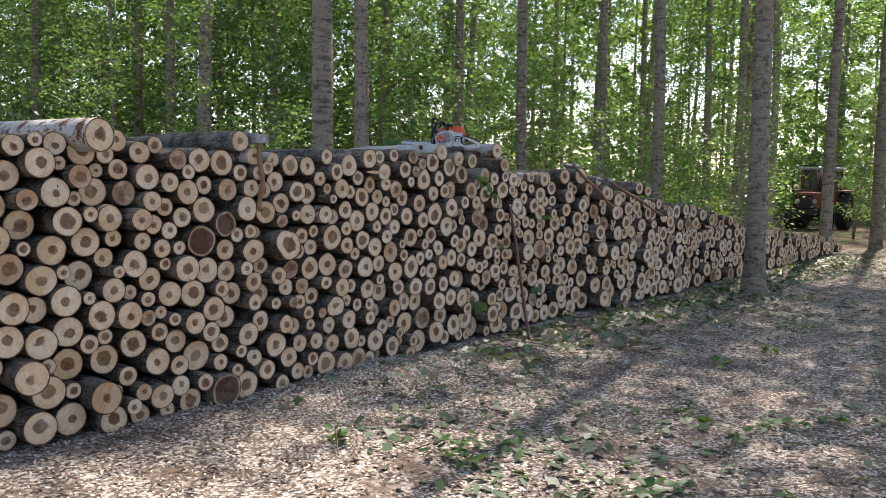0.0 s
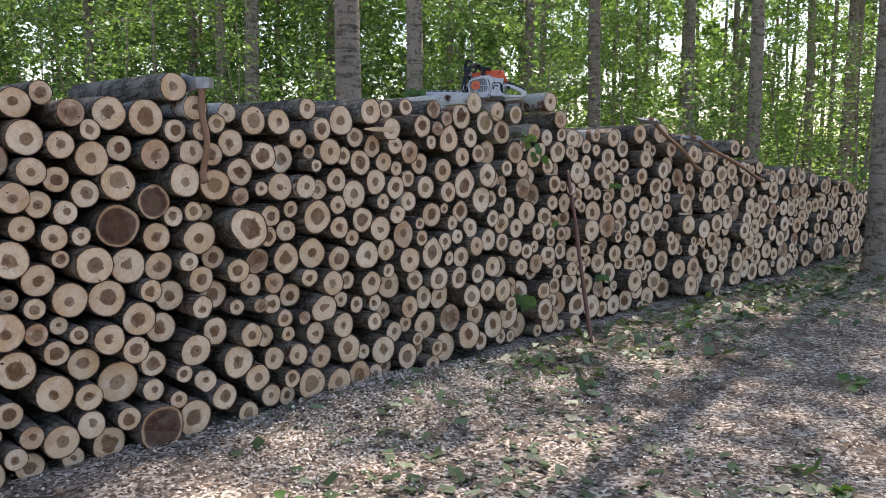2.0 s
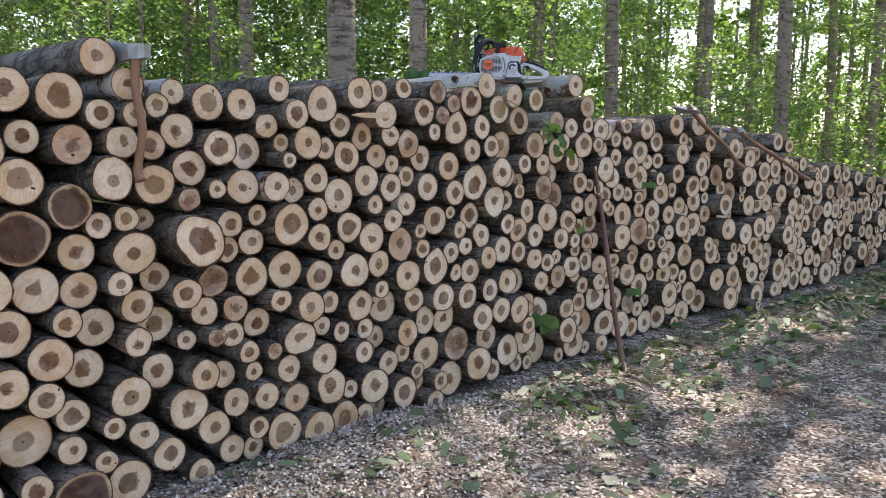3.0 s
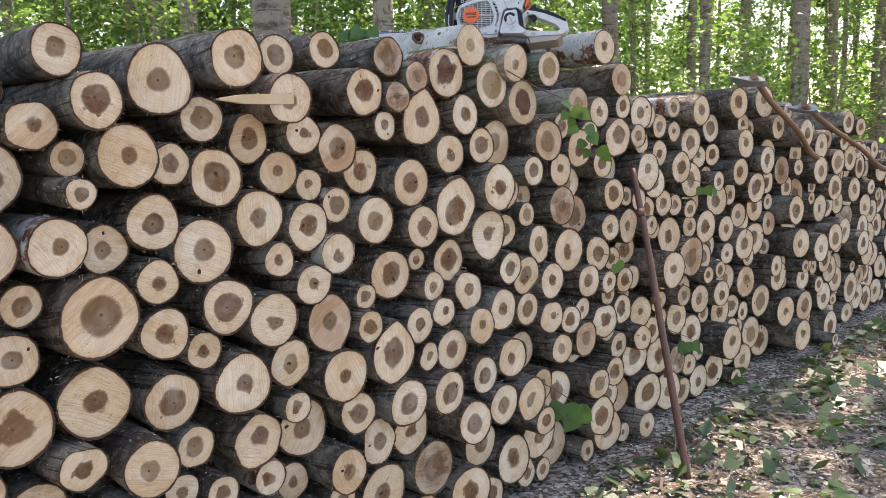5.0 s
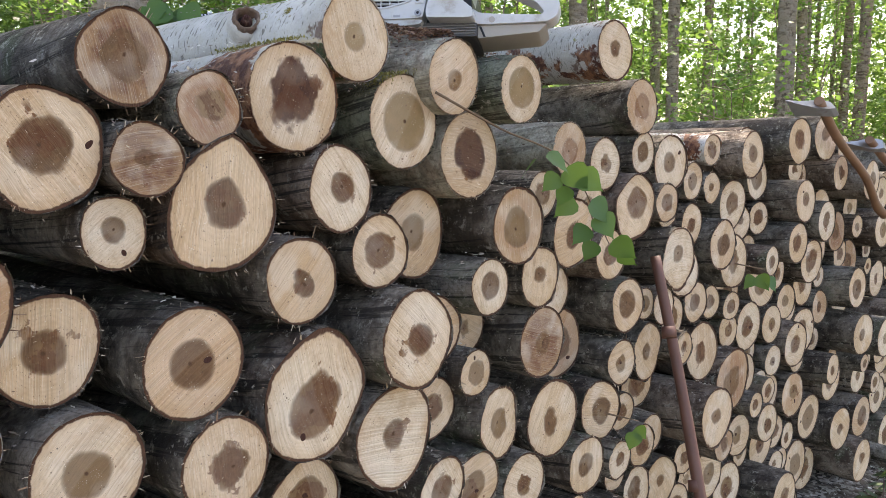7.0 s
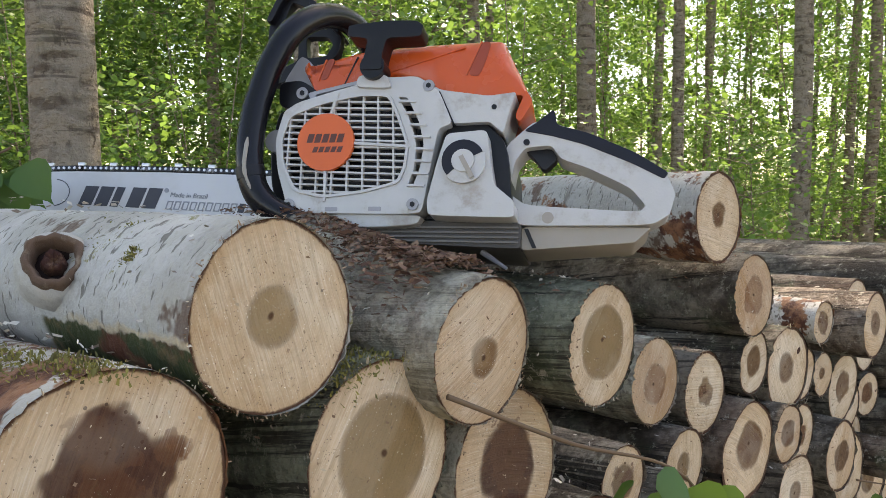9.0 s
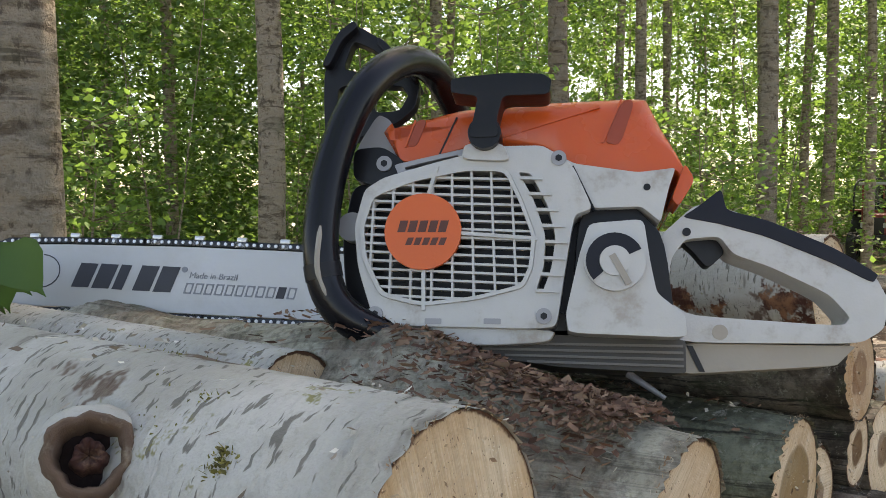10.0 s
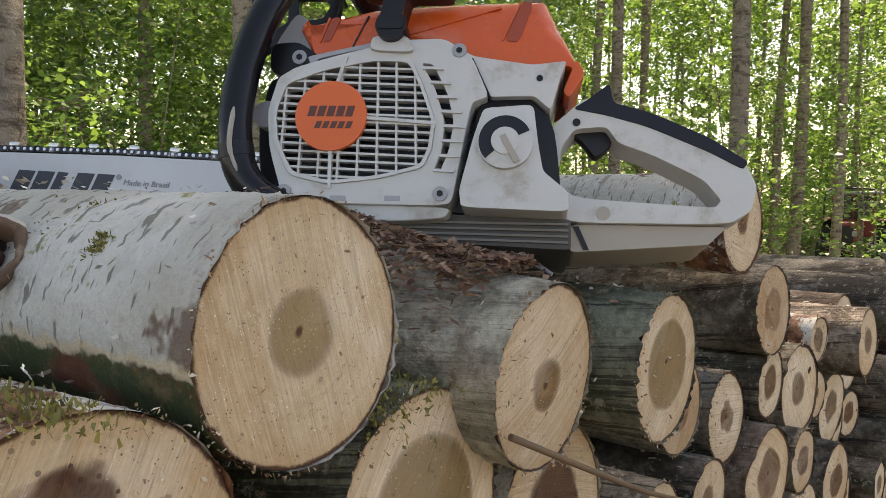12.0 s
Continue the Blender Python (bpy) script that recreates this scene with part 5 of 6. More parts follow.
def disc(x, z, r, near, far, n=32, bm=None):
    bm = bm or bmesh.new()
    m = Matrix.Translation((x / 1000, (near + far) / 2000, z / 1000)) @ Matrix.Rotation(radians(90), 4, "X")
    bmesh.ops.create_cone(bm, cap_ends=True, segments=n, radius1=r / 1000, radius2=r / 1000, depth=abs(far - near) / 1000, matrix=m)
    return bm


def strip(a, b, width, near, far):
    """A straight rib from a to b."""
    d = Vector((b[0] - a[0], b[1] - a[1])).normalized()
    n = Vector((-d.y, d.x)) * width / 2
    return plate([(a[0] + n.x, a[1] + n.y), (b[0] + n.x, b[1] + n.y), (b[0] - n.x, b[1] - n.y), (a[0] - n.x, a[1] - n.y)], near, far, round_=0)


def inside(poly, x, z):
    hit = False
    for i in range(len(poly)):
        (x1, z1), (x2, z2) = poly[i - 1], poly[i]
        if (z1 > z) != (z2 > z) and x < (x2 - x1) * (z - z1) / (z2 - z1) + x1:
            hit = not hit
    return hit


def clip_line(poly, a, b, n=160):
    """The stretch of a line that lies inside an outline."""
    ts = [k / n for k in range(n + 1) if inside(poly, a[0] + (b[0] - a[0]) * k / n, a[1] + (b[1] - a[1]) * k / n)]
    if len(ts) < 4:
        return None
    at = lambda t: (a[0] + (b[0] - a[0]) * t, a[1] + (b[1] - a[1]) * t)
    return at(ts[0] - 0.01), at(ts[-1] + 0.01)


def chainsaw():
    yaw, lean = radians(10), radians(14)
    right = Vector((math.cos(yaw), -math.sin(yaw), 0))
    back = Vector((math.sin(yaw), math.cos(yaw), 0))
    up = Vector((0, 0, 1)) * math.cos(lean) + back * math.sin(lean)
    deep = right.cross(up) * -1
    m = Matrix(((right.x, deep.x, up.x, 0.065), (right.y, deep.y, up.y, 6.776), (right.z, deep.z, up.z, 1.614), (0, 0, 0, 1)))
    saw = anchor("chainsaw", m, "orange and white petrol chainsaw lying on the log stack", "chainsaw")

    part("crankcase", plate([(-128, -8), (85, -10), (85, 62), (60, 98), (-30, 110), (-128, 95)], 30, 150, bevel=4), BLACK, saw)
    part("rear_body", plate([(18, -12), (92, -14), (84, 60), (60, 84), (24, 78)], 12, 120, bevel=4), BLACK, saw)

    # starter cover with its grille
    grille = [(-127, 87), (-96, 99), (-56, 107), (-27, 106), (-16, 83), (-6, 56), (-8, 33), (-14, 19), (-47, 10), (-87, 5), (-117, 12), (-131, 39), (-134, 63)]
    vents = [(-19, 103), (-10, 102), (2, 79), (8, 56), (5, 33), (-1, 16), (-6, 16), (0, 34), (1, 57), (-8, 84)]
    outer = [(-132, 91), (-118, 100), (-80, 111), (-36, 122), (-2, 123), (20, 108), (34, 76), (21, 71), (15, 33), (9, -8), (-6, -10), (-120, -9), (-134.5, 33), (-138.5, 63)]
    cover = part("starter_cover", plate(outer, 0, 34, (grille, vents), bevel=3.2, round_=0.2), WHITE, saw)
    part("starter_lip", plate([(-128, -9), (9, -9), (4, -19), (-40, -22), (-100, -20)], 4, 40, bevel=2), WHITE, cover)
    # black sheet added behind the grille for the shade inside the housing
    part("flywheel_screen", plate([(-136, 4), (14, 4), (14, 108), (-136, 108)], 24, 30, round_=0), BLACK, cover)
    part("rim", plate([(x * 1.0, z) for x, z in grille], -1.6, 1, ([(-67 + (x + 67) * 0.955, 56 + (z - 56) * 0.945) for x, z in grille],), round_=0.2), WHITE, cover)
    for k in range(17):
        z = 3 + k * 6.3
        ends = clip_line(grille, (-140, z + 4.5), (0, z - 0.5))
        if ends:
            part("grille_bar", strip(*ends, 1.7, 0.4, 6), WHITE, cover)
    for k in range(9):
        x = -131 + k * 15.4
        ends = clip_line(grille, (x + 5, 0), (x + 2 - (k - 4) * 1.2, 112))
        if ends:
            part("grille_bar", strip(*ends, 1.7, 0.2, 6), WHITE, cover)
    for a, b in (((-86, 32), (-85, 2)), ((-60, 58), (-5, 54)), ((-84, 86), (-78, 108))):
        part("grille_bar", strip(a, b, 2.6, -1.8, 5), WHITE, cover)
    for k in range(8):
        z = 17 + k * 11.6
        x = float(np.interp(z, [16, 33, 56, 83, 103], [-5, 0, 2, -8, -19]))
        part("cooling_fin", strip((x - 1, z), (x + 15, z - 0.5), 2.2, -2.2, 10), WHITE, cover)
    for x, z in ((-78, -5.5), (-36, -5.0)):
        part("slot", plate([(x - 6, z - 2), (x + 6, z - 2), (x + 6, z + 2), (x - 6, z + 2)], -0.5, 3, round_=0.1), GREY, cover)
    badge = part("round_label", disc(-87, 59, 28, -3, 2, 48), BADGE, cover, "round orange label with two dark printed bars")
    for x, z, w, h in ((-87, 62.5, 37, 8.5), (-84.5, 51.5, 30, 5.5)):
        for k in range(5):
            x0 = x - w / 2 + k * w / 5
            part("printed_bar", plate([(x0, z - h / 2), (x0 + w / 5 - 1.6, z - h / 2 + 0.1), (x0 + w / 5 + 0.4, z + h / 2 + 0.1), (x0 + 2, z + h / 2)], -3.3, -2.8, round_=0), RED_INK, badge)
    for x, z, d in ((10, 113, -0.5), (-120, -1, -1.5), (0, -1, -1.5)):
        s = part("screw", disc(x, z, 5.6, d - 0.5, d + 4, 20), GREY, cover)
        # recess as a raised black disc, its shade put into the colour
        part("screw_recess", disc(x, z, 2.6, d - 0.8, d, 6), BLACK, s)

    # tank and cap
    tank = part("fuel_tank", plate([(31, 63), (68, 66), (72, 36), (76, 15), (94, 0), (95, -15), (17, -13), (15, 0), (24, 40)], -10, 60, bevel=9, round_=0.16), WHITE, saw)
    cap = part("fuel_cap", disc(48, 36, 20.5, -15, -6, 40), WHITE, tank)
    ring = [(48 + 19.5 * math.cos(a), 36 + 19.5 * math.sin(a)) for a in (radians(25 + k * 11) for k in range(19))] + [(48 + 10.5 * math.cos(a), 36 + 10.5 * math.sin(a)) for a in (radians(25 + k * 11) for k in reversed(range(19)))]
    part("cap_ring", plate(ring, -15.6, -14, round_=0), GRIP, cap)
    part("cap_hub", disc(48, 36, 10.3, -17, -14, 32), WHITE, cap)
    part("cap_slot", strip((46, 40), (57, 20), 4.5, -17.6, -16), BASE, cap)

    # orange top cover, white flank
    part("flank", plate([(-36, 124), (-2, 124), (21, 110), (66, 103), (92, 106), (87, 91), (81, 67), (68, 78), (34, 77), (21, 100)], 4, 70, bevel=4.5, round_=0.12), WHITE, saw)
    slots = ([(57, 163), (66, 162), (55, 128), (43, 130)], [(-98, 150), (-90, 151), (-97, 130), (-105, 129)])
    shell = [(-130, 147), (-64, 164), (-2, 168), (76, 170), (86, 148), (96, 127), (105, 103), (93, 84), (96, 108), (69, 104), (23, 110), (-2, 124), (-34, 128), (-108, 115)]
    roll = lambda x, z: float(np.clip((z - 112 - max(0, -x - 30) * 0.08) / 34, 0.08, 1.0))
    top = part("top_cover", pillow(shell, [(20, 17), (21, 12), (24, 7), (29, 3.2), (38, 0.6), (50, 0), (95, 3), (128, 12)], roll, 150), ORANGE, saw)
    # flat plates in darker orange; the shade of the slots is in the colour
    for (x0, z0), (x1, z1), (x2, z2), (x3, z3) in slots:
        part("cover_slot", plate([(x0, z0), (x1, z1), (x2, z2), (x3, z3)], 19.2, 22, round_=0.3), plain("shaded orange recess", (0.30, 0.040, 0.010), 0.4, grain=20), top)
        part("slot_lip", strip((x0 - 1, z0), (x3 - 1, z3), 1.4, 18.4, 22), ORANGE, top)
    part("cover_crease", strip((-38, 134), (40, 158), 1.8, 18.8, 24), ORANGE, top)
    part("cover_latch", plate([(100, 112), (107, 100), (95, 80), (90, 86), (97, 104)], 14, 44, bevel=2), ORANGE, top)
    part("cover_seam", strip((-67, 152), (-80, 122), 1.2, 19.4, 27), BLACK, top)

    part("flank_seam", strip((20, 108), (35, 76), 1.3, 2.6, 8), BLACK, saw)
    part("flank_screw", disc(72, 92, 2.5, 3.2, 6, 16), BLACK, saw)
    part("vent_plate", plate([(-112, 112), (-58, 124), (-58, 113), (-108, 103)], 8, 26, ([(-104, 110), (-64, 119), (-64, 116), (-103, 107.5)],), bevel=1, round_=0.1), GREY, saw)

    # starter handle
    pull = part("starter_handle", plate([(-68, 171), (-30, 174), (-2, 173), (5, 168), (3, 157), (-30, 157), (-34, 140), (-33, 126), (-54, 126), (-51, 140), (-48, 157), (-68, 160)], -12, 14, bevel=5, round_=0.2), BLACK, saw)
    part("handle_foot", disc(-43, 130, 12, -11, 13, 24), BLACK, pull)
    part("rope_guide", plate([(-58, 124), (-30, 124), (-24, 110), (-60, 112)], -4, 20, bevel=3), WHITE, saw)

    # front handle and hand guard
    path = curve_points([(-0.104, 0.012, -0.018), (-0.136, 0.000, -0.006), (-0.154, -0.004, 0.014), (-0.161, -0.006, 0.045), (-0.161, -0.004, 0.080), (-0.157, 0.0, 0.112), (-0.148, 0.004, 0.146), (-0.134, 0.014, 0.180), (-0.118, 0.040, 0.206), (-0.104, 0.075, 0.219), (-0.092, 0.110, 0.215), (-0.080, 0.145, 0.190), (-0.074, 0.165, 0.140), (-0.074, 0.170, 0.09)], 6)
    front = part("front_handle", tube(path, 0.0132, 24), TUBE, saw)
    part("handle_sleeve", tube(path[14:17], 0.0138, 24), BLACK, front)
    part("scuff", tube(curve_points([(-0.1585, -0.0185, 0.060), (-0.1590, -0.0196, 0.030), (-0.152, -0.0172, 0.010)], 5), [0.0008] + [0.0022] * 6 + [0.0016] * 3 + [0.0006], 6), BASE, front)
    guard = part("hand_guard", plate([(-190, 150), (-194, 192), (-195, 223), (-182, 253), (-168, 264), (-145, 250), (-109, 211), (-112, 186), (-128, 172), (-160, 160)], 90, 102, ([(-178, 222), (-170, 249), (-152, 241), (-124, 214), (-146, 219)], [(-150, 207), (-125, 206), (-119, 197), (-126, 184), (-148, 182)], [(-182, 206), (-160, 210), (-158, 180), (-180, 170)]), bevel=2), BLACK, saw)
    part("guard_rib", plate([(-195, 223), (-182, 253), (-168, 264), (-164, 258), (-178, 246), (-188, 222)], 80, 112, bevel=2), BLACK, guard)
    part("guard_rib", plate([(-145, 250), (-109, 211), (-113, 206), (-148, 243)], 82, 118, bevel=2), BLACK, guard)
    part("guard_bracket", plate([(-146, 134), (-131, 160), (-120, 154), (-104, 116), (-118, 112), (-146, 122)], 30, 60, bevel=3), GREY, saw)
    clevis = part("handle_clevis", plate([(-147, 128), (-124, 130), (-106, 118), (-112, 104), (-126, 98), (-146, 104)], 20, 46, bevel=3), BLACK, saw)
    s = part("screw", disc(-122, 116, 6, 18, 24, 20), GREY, clevis)
    # raised black disc stands for the shade in this screw's socket
    part("screw_recess", disc(-122, 116, 2.8, 17.6, 20, 6), BLACK, s)
    part("oil_cap", disc(-144, 66, 11, 14, 40, 24), GREY, saw)
    part("front_housing", plate([(-148, 100), (-126, 104), (-124, 0), (-132, -12), (-150, 20), (-154, 60)], 26, 150, bevel=3), BLACK, saw)
    part("sprocket_cover", plate([(-205, 62), (-150, 95), (40, 90), (60, 10), (-140, -10), (-205, 12)], 192, 212, bevel=3), WHITE, saw)

    # rear handle
    loop = [(80, 58), (106, 82), (118, 84), (157, 70), (201, 50), (227, 32), (235, 14), (230, -5), (214, -15), (93, -16), (92, -2)]
    hole = [(90, 44), (100, 58), (124, 60), (133, 47), (158, 38), (196, 19), (209, 3), (204, -3), (102, 3), (86, 14)]
    rear = part("rear_handle", plate(loop, 22, 60, (hole,), bevel=5, round_=0.22), WHITE, saw)
    part("grip_strip", plate([(98, 74), (110, 82), (126, 95), (129, 79), (157, 71.5), (201, 51.5), (229, 33), (225, 27), (199, 41), (155, 60), (124, 69)], 21, 61, bevel=3, round_=0.2), GRIP, rear)
    part("throttle_lock", plate([(140, 76), (172, 70), (172, 64), (140, 70)], 48, 66, bevel=2), GRIP, rear)
    part("trigger", plate([(97, 60), (122, 63), (130, 50), (117, 38), (107, 51)], 34, 48, bevel=2), BLACK, rear)
    part("pin", disc(101, 63, 3, 20.5, 24, 16), BLACK, rear)
    part("mark_ring", disc(122, -8.5, 5.4, 21.4, 23, 24), BASE, rear)
    part("seam", strip((93.5, -1), (94, -15), 1.0, 21.2, 24), BLACK, rear)
    part("base_plate", plate([(98, -16), (214, -16), (200, -30), (98, -38)], 28, 100, bevel=2, round_=0.08), BASE, saw)
    part("base_mark", plate([(100, -18), (104, -18), (112, -36), (108, -36)], 26.5, 30, round_=0), BLACK, saw)
    # belly and ribs coloured dark to stand for shade under the body
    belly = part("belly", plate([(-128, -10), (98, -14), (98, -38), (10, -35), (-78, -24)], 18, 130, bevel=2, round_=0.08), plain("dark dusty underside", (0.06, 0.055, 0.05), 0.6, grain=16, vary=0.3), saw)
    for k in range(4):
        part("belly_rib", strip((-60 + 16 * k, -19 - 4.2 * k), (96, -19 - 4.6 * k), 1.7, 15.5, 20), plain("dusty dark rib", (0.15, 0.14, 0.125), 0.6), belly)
    part("spike", tube([(0.06, 0.04, -0.038), (0.085, 0.03, -0.055)], [0.003, 0.0015], 8), GREY, saw)

    # guide bar, its print, and the chain
    near, far = 190, 195
    tip = [(-545 - 28 * math.cos(a), 53 + 31.5 * math.sin(a)) for a in (radians(80 - k * 16) for k in range(11))]
    outline = [(-150, 73), (-239, 77), (-360, 82), (-489, 84.5)] + tip + [(-482, 21), (-368, 16), (-230, 11), (-150, 9)]
    bar = part("guide_bar", plate(outline[::-1], near, far, round_=0), STEEL, saw, "brushed steel guide bar with dark print")
    for k in range(5):
        x0 = -478 + k * 22.0
        w = 18.5 if k not in (2,) else 11
        part("printed_block", plate([(x0, 41 - k * 1.1), (x0 + w, 40.4 - k * 1.1), (x0 + w + 9, 64.5 - k * 0.8), (x0 + 9, 65.5 - k * 0.8)], near - 0.5, near + 0.1, round_=0), INK, bar)
    for k in range(11):
        x0 = -358 + k * 10.6
        solid = k == 9
        part("printed_outline", plate([(x0, 35 - k * 0.45), (x0 + 8, 34.7 - k * 0.45), (x0 + 11, 45.5 - k * 0.4), (x0 + 3, 45.9 - k * 0.4)], near - 0.5, near + 0.1, () if solid else ([(x0 + 1.9, 36.4 - k * 0.45), (x0 + 7.3, 36.2 - k * 0.45), (x0 + 9.1, 44.0 - k * 0.4), (x0 + 3.7, 44.4 - k * 0.4)],), round_=0), INK if solid else PALE_INK, bar)
    arc = [(-513 + 21 * math.cos(a), 57 + 17 * math.sin(a)) for a in (radians(-85 + k * 17) for k in range(11))]
    part("nose_mark", tube([(x / 1000, near / 1000, z / 1000) for x, z in arc], 0.0006, 6), INK, bar)
    part("small_mark", disc(-358, 59, 3.0, near - 0.5, near + 0.1, 20), PALE_INK, bar)
    font = bpy.data.curves.new("origin_print", "FONT")
    font.body, font.size, font.extrude, font.shear = "Made in Brazil", 0.0088, 0.0002, 0.15
    word = new("origin_print_source", font)
    me = bpy.data.meshes.new_from_object(word.evaluated_get(bpy.context.evaluated_depsgraph_get()))
    bpy.data.objects.remove(word)
    me.materials.append(PALE_INK)
    text = new("origin_print", me)
    text.parent = bar
    text.matrix_local = Matrix.Translation((-0.353, near / 1000 - 0.0006, 0.0505)) @ Matrix.Rotation(radians(90), 4, "X") @ Matrix.Rotation(radians(-2.5), 4, "Z")

    strap = bmesh.new()
    for s in (-1, 1):
        box(0, 0.0026 * s, 0, 0.0122, 0.0014, 0.0064, 0.0012, strap)
    cutter = bmesh.new()
    box(0, -0.0026, 0, 0.0125, 0.0014, 0.0064, 0.0012, cutter)
    box(0.001, -0.0014, 0.0052, 0.0100, 0.0042, 0.0045, 0.0008, cutter)
    rivet = disc(0, 0, 1.7, -4.6, 4.6, 10)
    meshes = []
    for name, bm, mat in (("chain_link", strap, CHAIN), ("cutter", cutter, BRIGHT), ("rivet", rivet, BRIGHT)):
        me = bpy.data.meshes.new(name)
        bm.to_mesh(me)
        bm.free()
        me.materials.append(mat)
        meshes.append(me)
    chain = part("saw_chain", tube([(x / 1000, (near + far) / 2000, (z + (2.6 if i < 9 else -2.6)) / 1000) for i, (x, z) in enumerate(outline)], 0.0016, 6), CHAIN, saw)
    line = [Vector((x, 0, z)) for x, z in outline]
    lengths = np.concatenate([[0], np.cumsum([(b - a).length for a, b in zip(line, line[1:])])])
    count = int(lengths[-1] / 7.4)
    for k in range(count):
        d = (k + 0.5) * lengths[-1] / count
        x, z = np.interp(d, lengths, [p.x for p in line]), np.interp(d, lengths, [p.z for p in line])
        x2, z2 = np.interp(d + 1.5, lengths, [p.x for p in line]), np.interp(d + 1.5, lengths, [p.z for p in line])
        a = math.atan2(z2 - z, x2 - x)
        n = Vector((math.sin(a), 0, -math.cos(a)))
        tall = k % 6 == 2
        for me in ([meshes[0], meshes[1]] if tall else [meshes[0]]) + [meshes[2]]:
            ob = new(me.name, me)
            ob.parent = chain
            ob.matrix_local = Matrix.Translation(((x + n.x * 4.2) / 1000, (near + far) / 2000, (z + n.z * 4.2) / 1000)) @ Matrix.Rotation(-a + math.pi, 4, "Y")
    # moulded parts shade smoothly over their rounded edges
    for piece in saw.children_recursive:
        if piece.type == "MESH":
            piece.data.polygons.foreach_set("use_smooth", [True] * len(piece.data.polygons))
            piece.data.set_sharp_from_angle(angle=radians(38))
    return saw


chainsaw()


# ---- axes, pole, sprigs and splinters on the stack ----
AXE_STEEL = plain("dull axe steel", (0.30, 0.30, 0.30), 0.45, 0.7, grain=30, vary=0.4, dirt=(0.18, 0.09, 0.05), dirt_amount=0.6)
HELVE = plain("worn wooden helve", (0.22, 0.11, 0.055), 0.6, grain=25, vary=0.5, dirt=(0.14, 0.08, 0.05), dirt_amount=0.6)
POLE = plain("reddish-brown peeled pole", (0.13, 0.055, 0.035), 0.6, grain=18, vary=0.5, dirt=(0.045, 0.025, 0.02), dirt_amount=0.7)
SPLIT = plain("freshly split wood", (0.50, 0.36, 0.21), 0.75, grain=35, vary=0.3, dirt=(0.36, 0.21, 0.10), dirt_amount=0.5)


def axe(head, end, blade, width, label):
    """An axe from its head to the end of the helve; blade: the way the edge points."""
    head, end, blade = Vector(head), Vector(end), Vector(blade).normalized()
    ob = anchor("axe", Matrix.Translation(head), label, "axe", "axes stuck in the stack")
    d = end - head
    side = d.normalized().cross(blade).normalized()
    sag = blade * 0.012
    pts = curve_points([-d * 0.06, d * 0.25 + sag, d * 0.6 - sag, d * 0.9 + sag, d], 5)
    bm = tube(pts, [0.0155] * 6 + [0.0145] * 9 + [0.017] * (len(pts) - 16) + [0.019], 12)
    part("helve", bm, HELVE, ob, smooth=False)
    bm = bmesh.new()
    n = d.normalized()
    rows = []
    for at, half_n, half_s in ((-0.042, 0.022, 0.016), (-0.02, 0.025, 0.021), (0.022, 0.025, 0.020), (0.07, 0.034, 0.009), (0.115, 0.050, 0.0012)):
        c = blade * at * width
        rows.append([bm.verts.new(c + n * half_n * a + side * half_s * b) for a, b in ((-1, -1), (1, -1), (1, 1), (-1, 1))])
    for a, b in zip(rows, rows[1:]):
        for k in range(4):
            bm.faces.new((a[k], a[(k + 1) % 4], b[(k + 1) % 4], b[k]))
    bm.faces.new(rows[0][::-1]), bm.faces.new(rows[-1])
    bmesh.ops.recalc_face_normals(bm, faces=bm.faces)
    part("axe_head", bm, AXE_STEEL, ob)


axe(on_front(-1.499, 1.565, 0.06), on_front(-1.511, 1.136, 0.07), -OUT * 0.9 - ALONG * 0.4, 1.0, "wood axe with a long helve hanging on the stack's face")
axe(on_front(2.33, 1.475, 0.05), on_front(3.02, 1.085, 0.10), -OUT * 0.5 - ALONG * 0.8, 1.1, "wood axe with its blade in a top log")
axe(on_front(3.03, 1.345, 0.05), on_front(4.28, 0.955, 0.10), -OUT * 0.6 - ALONG * 0.7, 1.0, "long-helved axe resting aslant on the stack")

pole = anchor("leaning_pole", Matrix.Translation((0.733, 6.957, 0.0)), "thin reddish-brown peeled pole leaning on the stack", "pole")
part("pole_shaft", tube(curve_points([(0.02, -0.03, -0.04), (-0.02, 0.06, 0.25), (-0.065, 0.16, 0.58), (-0.10, 0.25, 0.85), (-0.144, 0.33, 1.12)], 6), [0.0145] * 8 + [0.0135] * 9 + [0.0125] * 8, 12), POLE, pole)
for z in (0.35, 0.62, 0.95):
    k = z / 1.12
    part("knot", tube([(-0.144 * k + 0.01 * (1 - k), 0.33 * k - 0.01, z - 0.012), (-0.144 * k + 0.01 * (1 - k), 0.33 * k, z + 0.012)], [0.0175, 0.0175], 10), POLE, pole)

splinter = anchor("split_stave", Matrix.Translation(on_front(-0.50, 1.378, 0.0)), "freshly split wooden stave lying between the logs", "wood piece")
bm = bmesh.new()
for s, (h, t) in zip((-0.09, -0.03, 0.06, 0.09), ((0.002, 0.006), (0.010, 0.012), (0.012, 0.012), (0.011, 0.010))):
    p = ALONG * s + OUT * (0.09 if s > 0 else 0.07)
    for a, b in ((-1, -1), (1, -1), (1, 1), (-1, 1)):
        bm.verts.new(p + Vector((0, 0, h * a)) + OUT * t * b)
bm.verts.ensure_lookup_table()
for j in range(3):
    for k in range(4):
        bm.faces.new([bm.verts[i] for i in (j * 4 + k, j * 4 + (k + 1) % 4, j * 4 + 4 + (k + 1) % 4, j * 4 + 4 + k)])
bm.faces.new([bm.verts[i] for i in (0, 1, 2, 3)]), bm.faces.new([bm.verts[i] for i in (12, 13, 14, 15)])
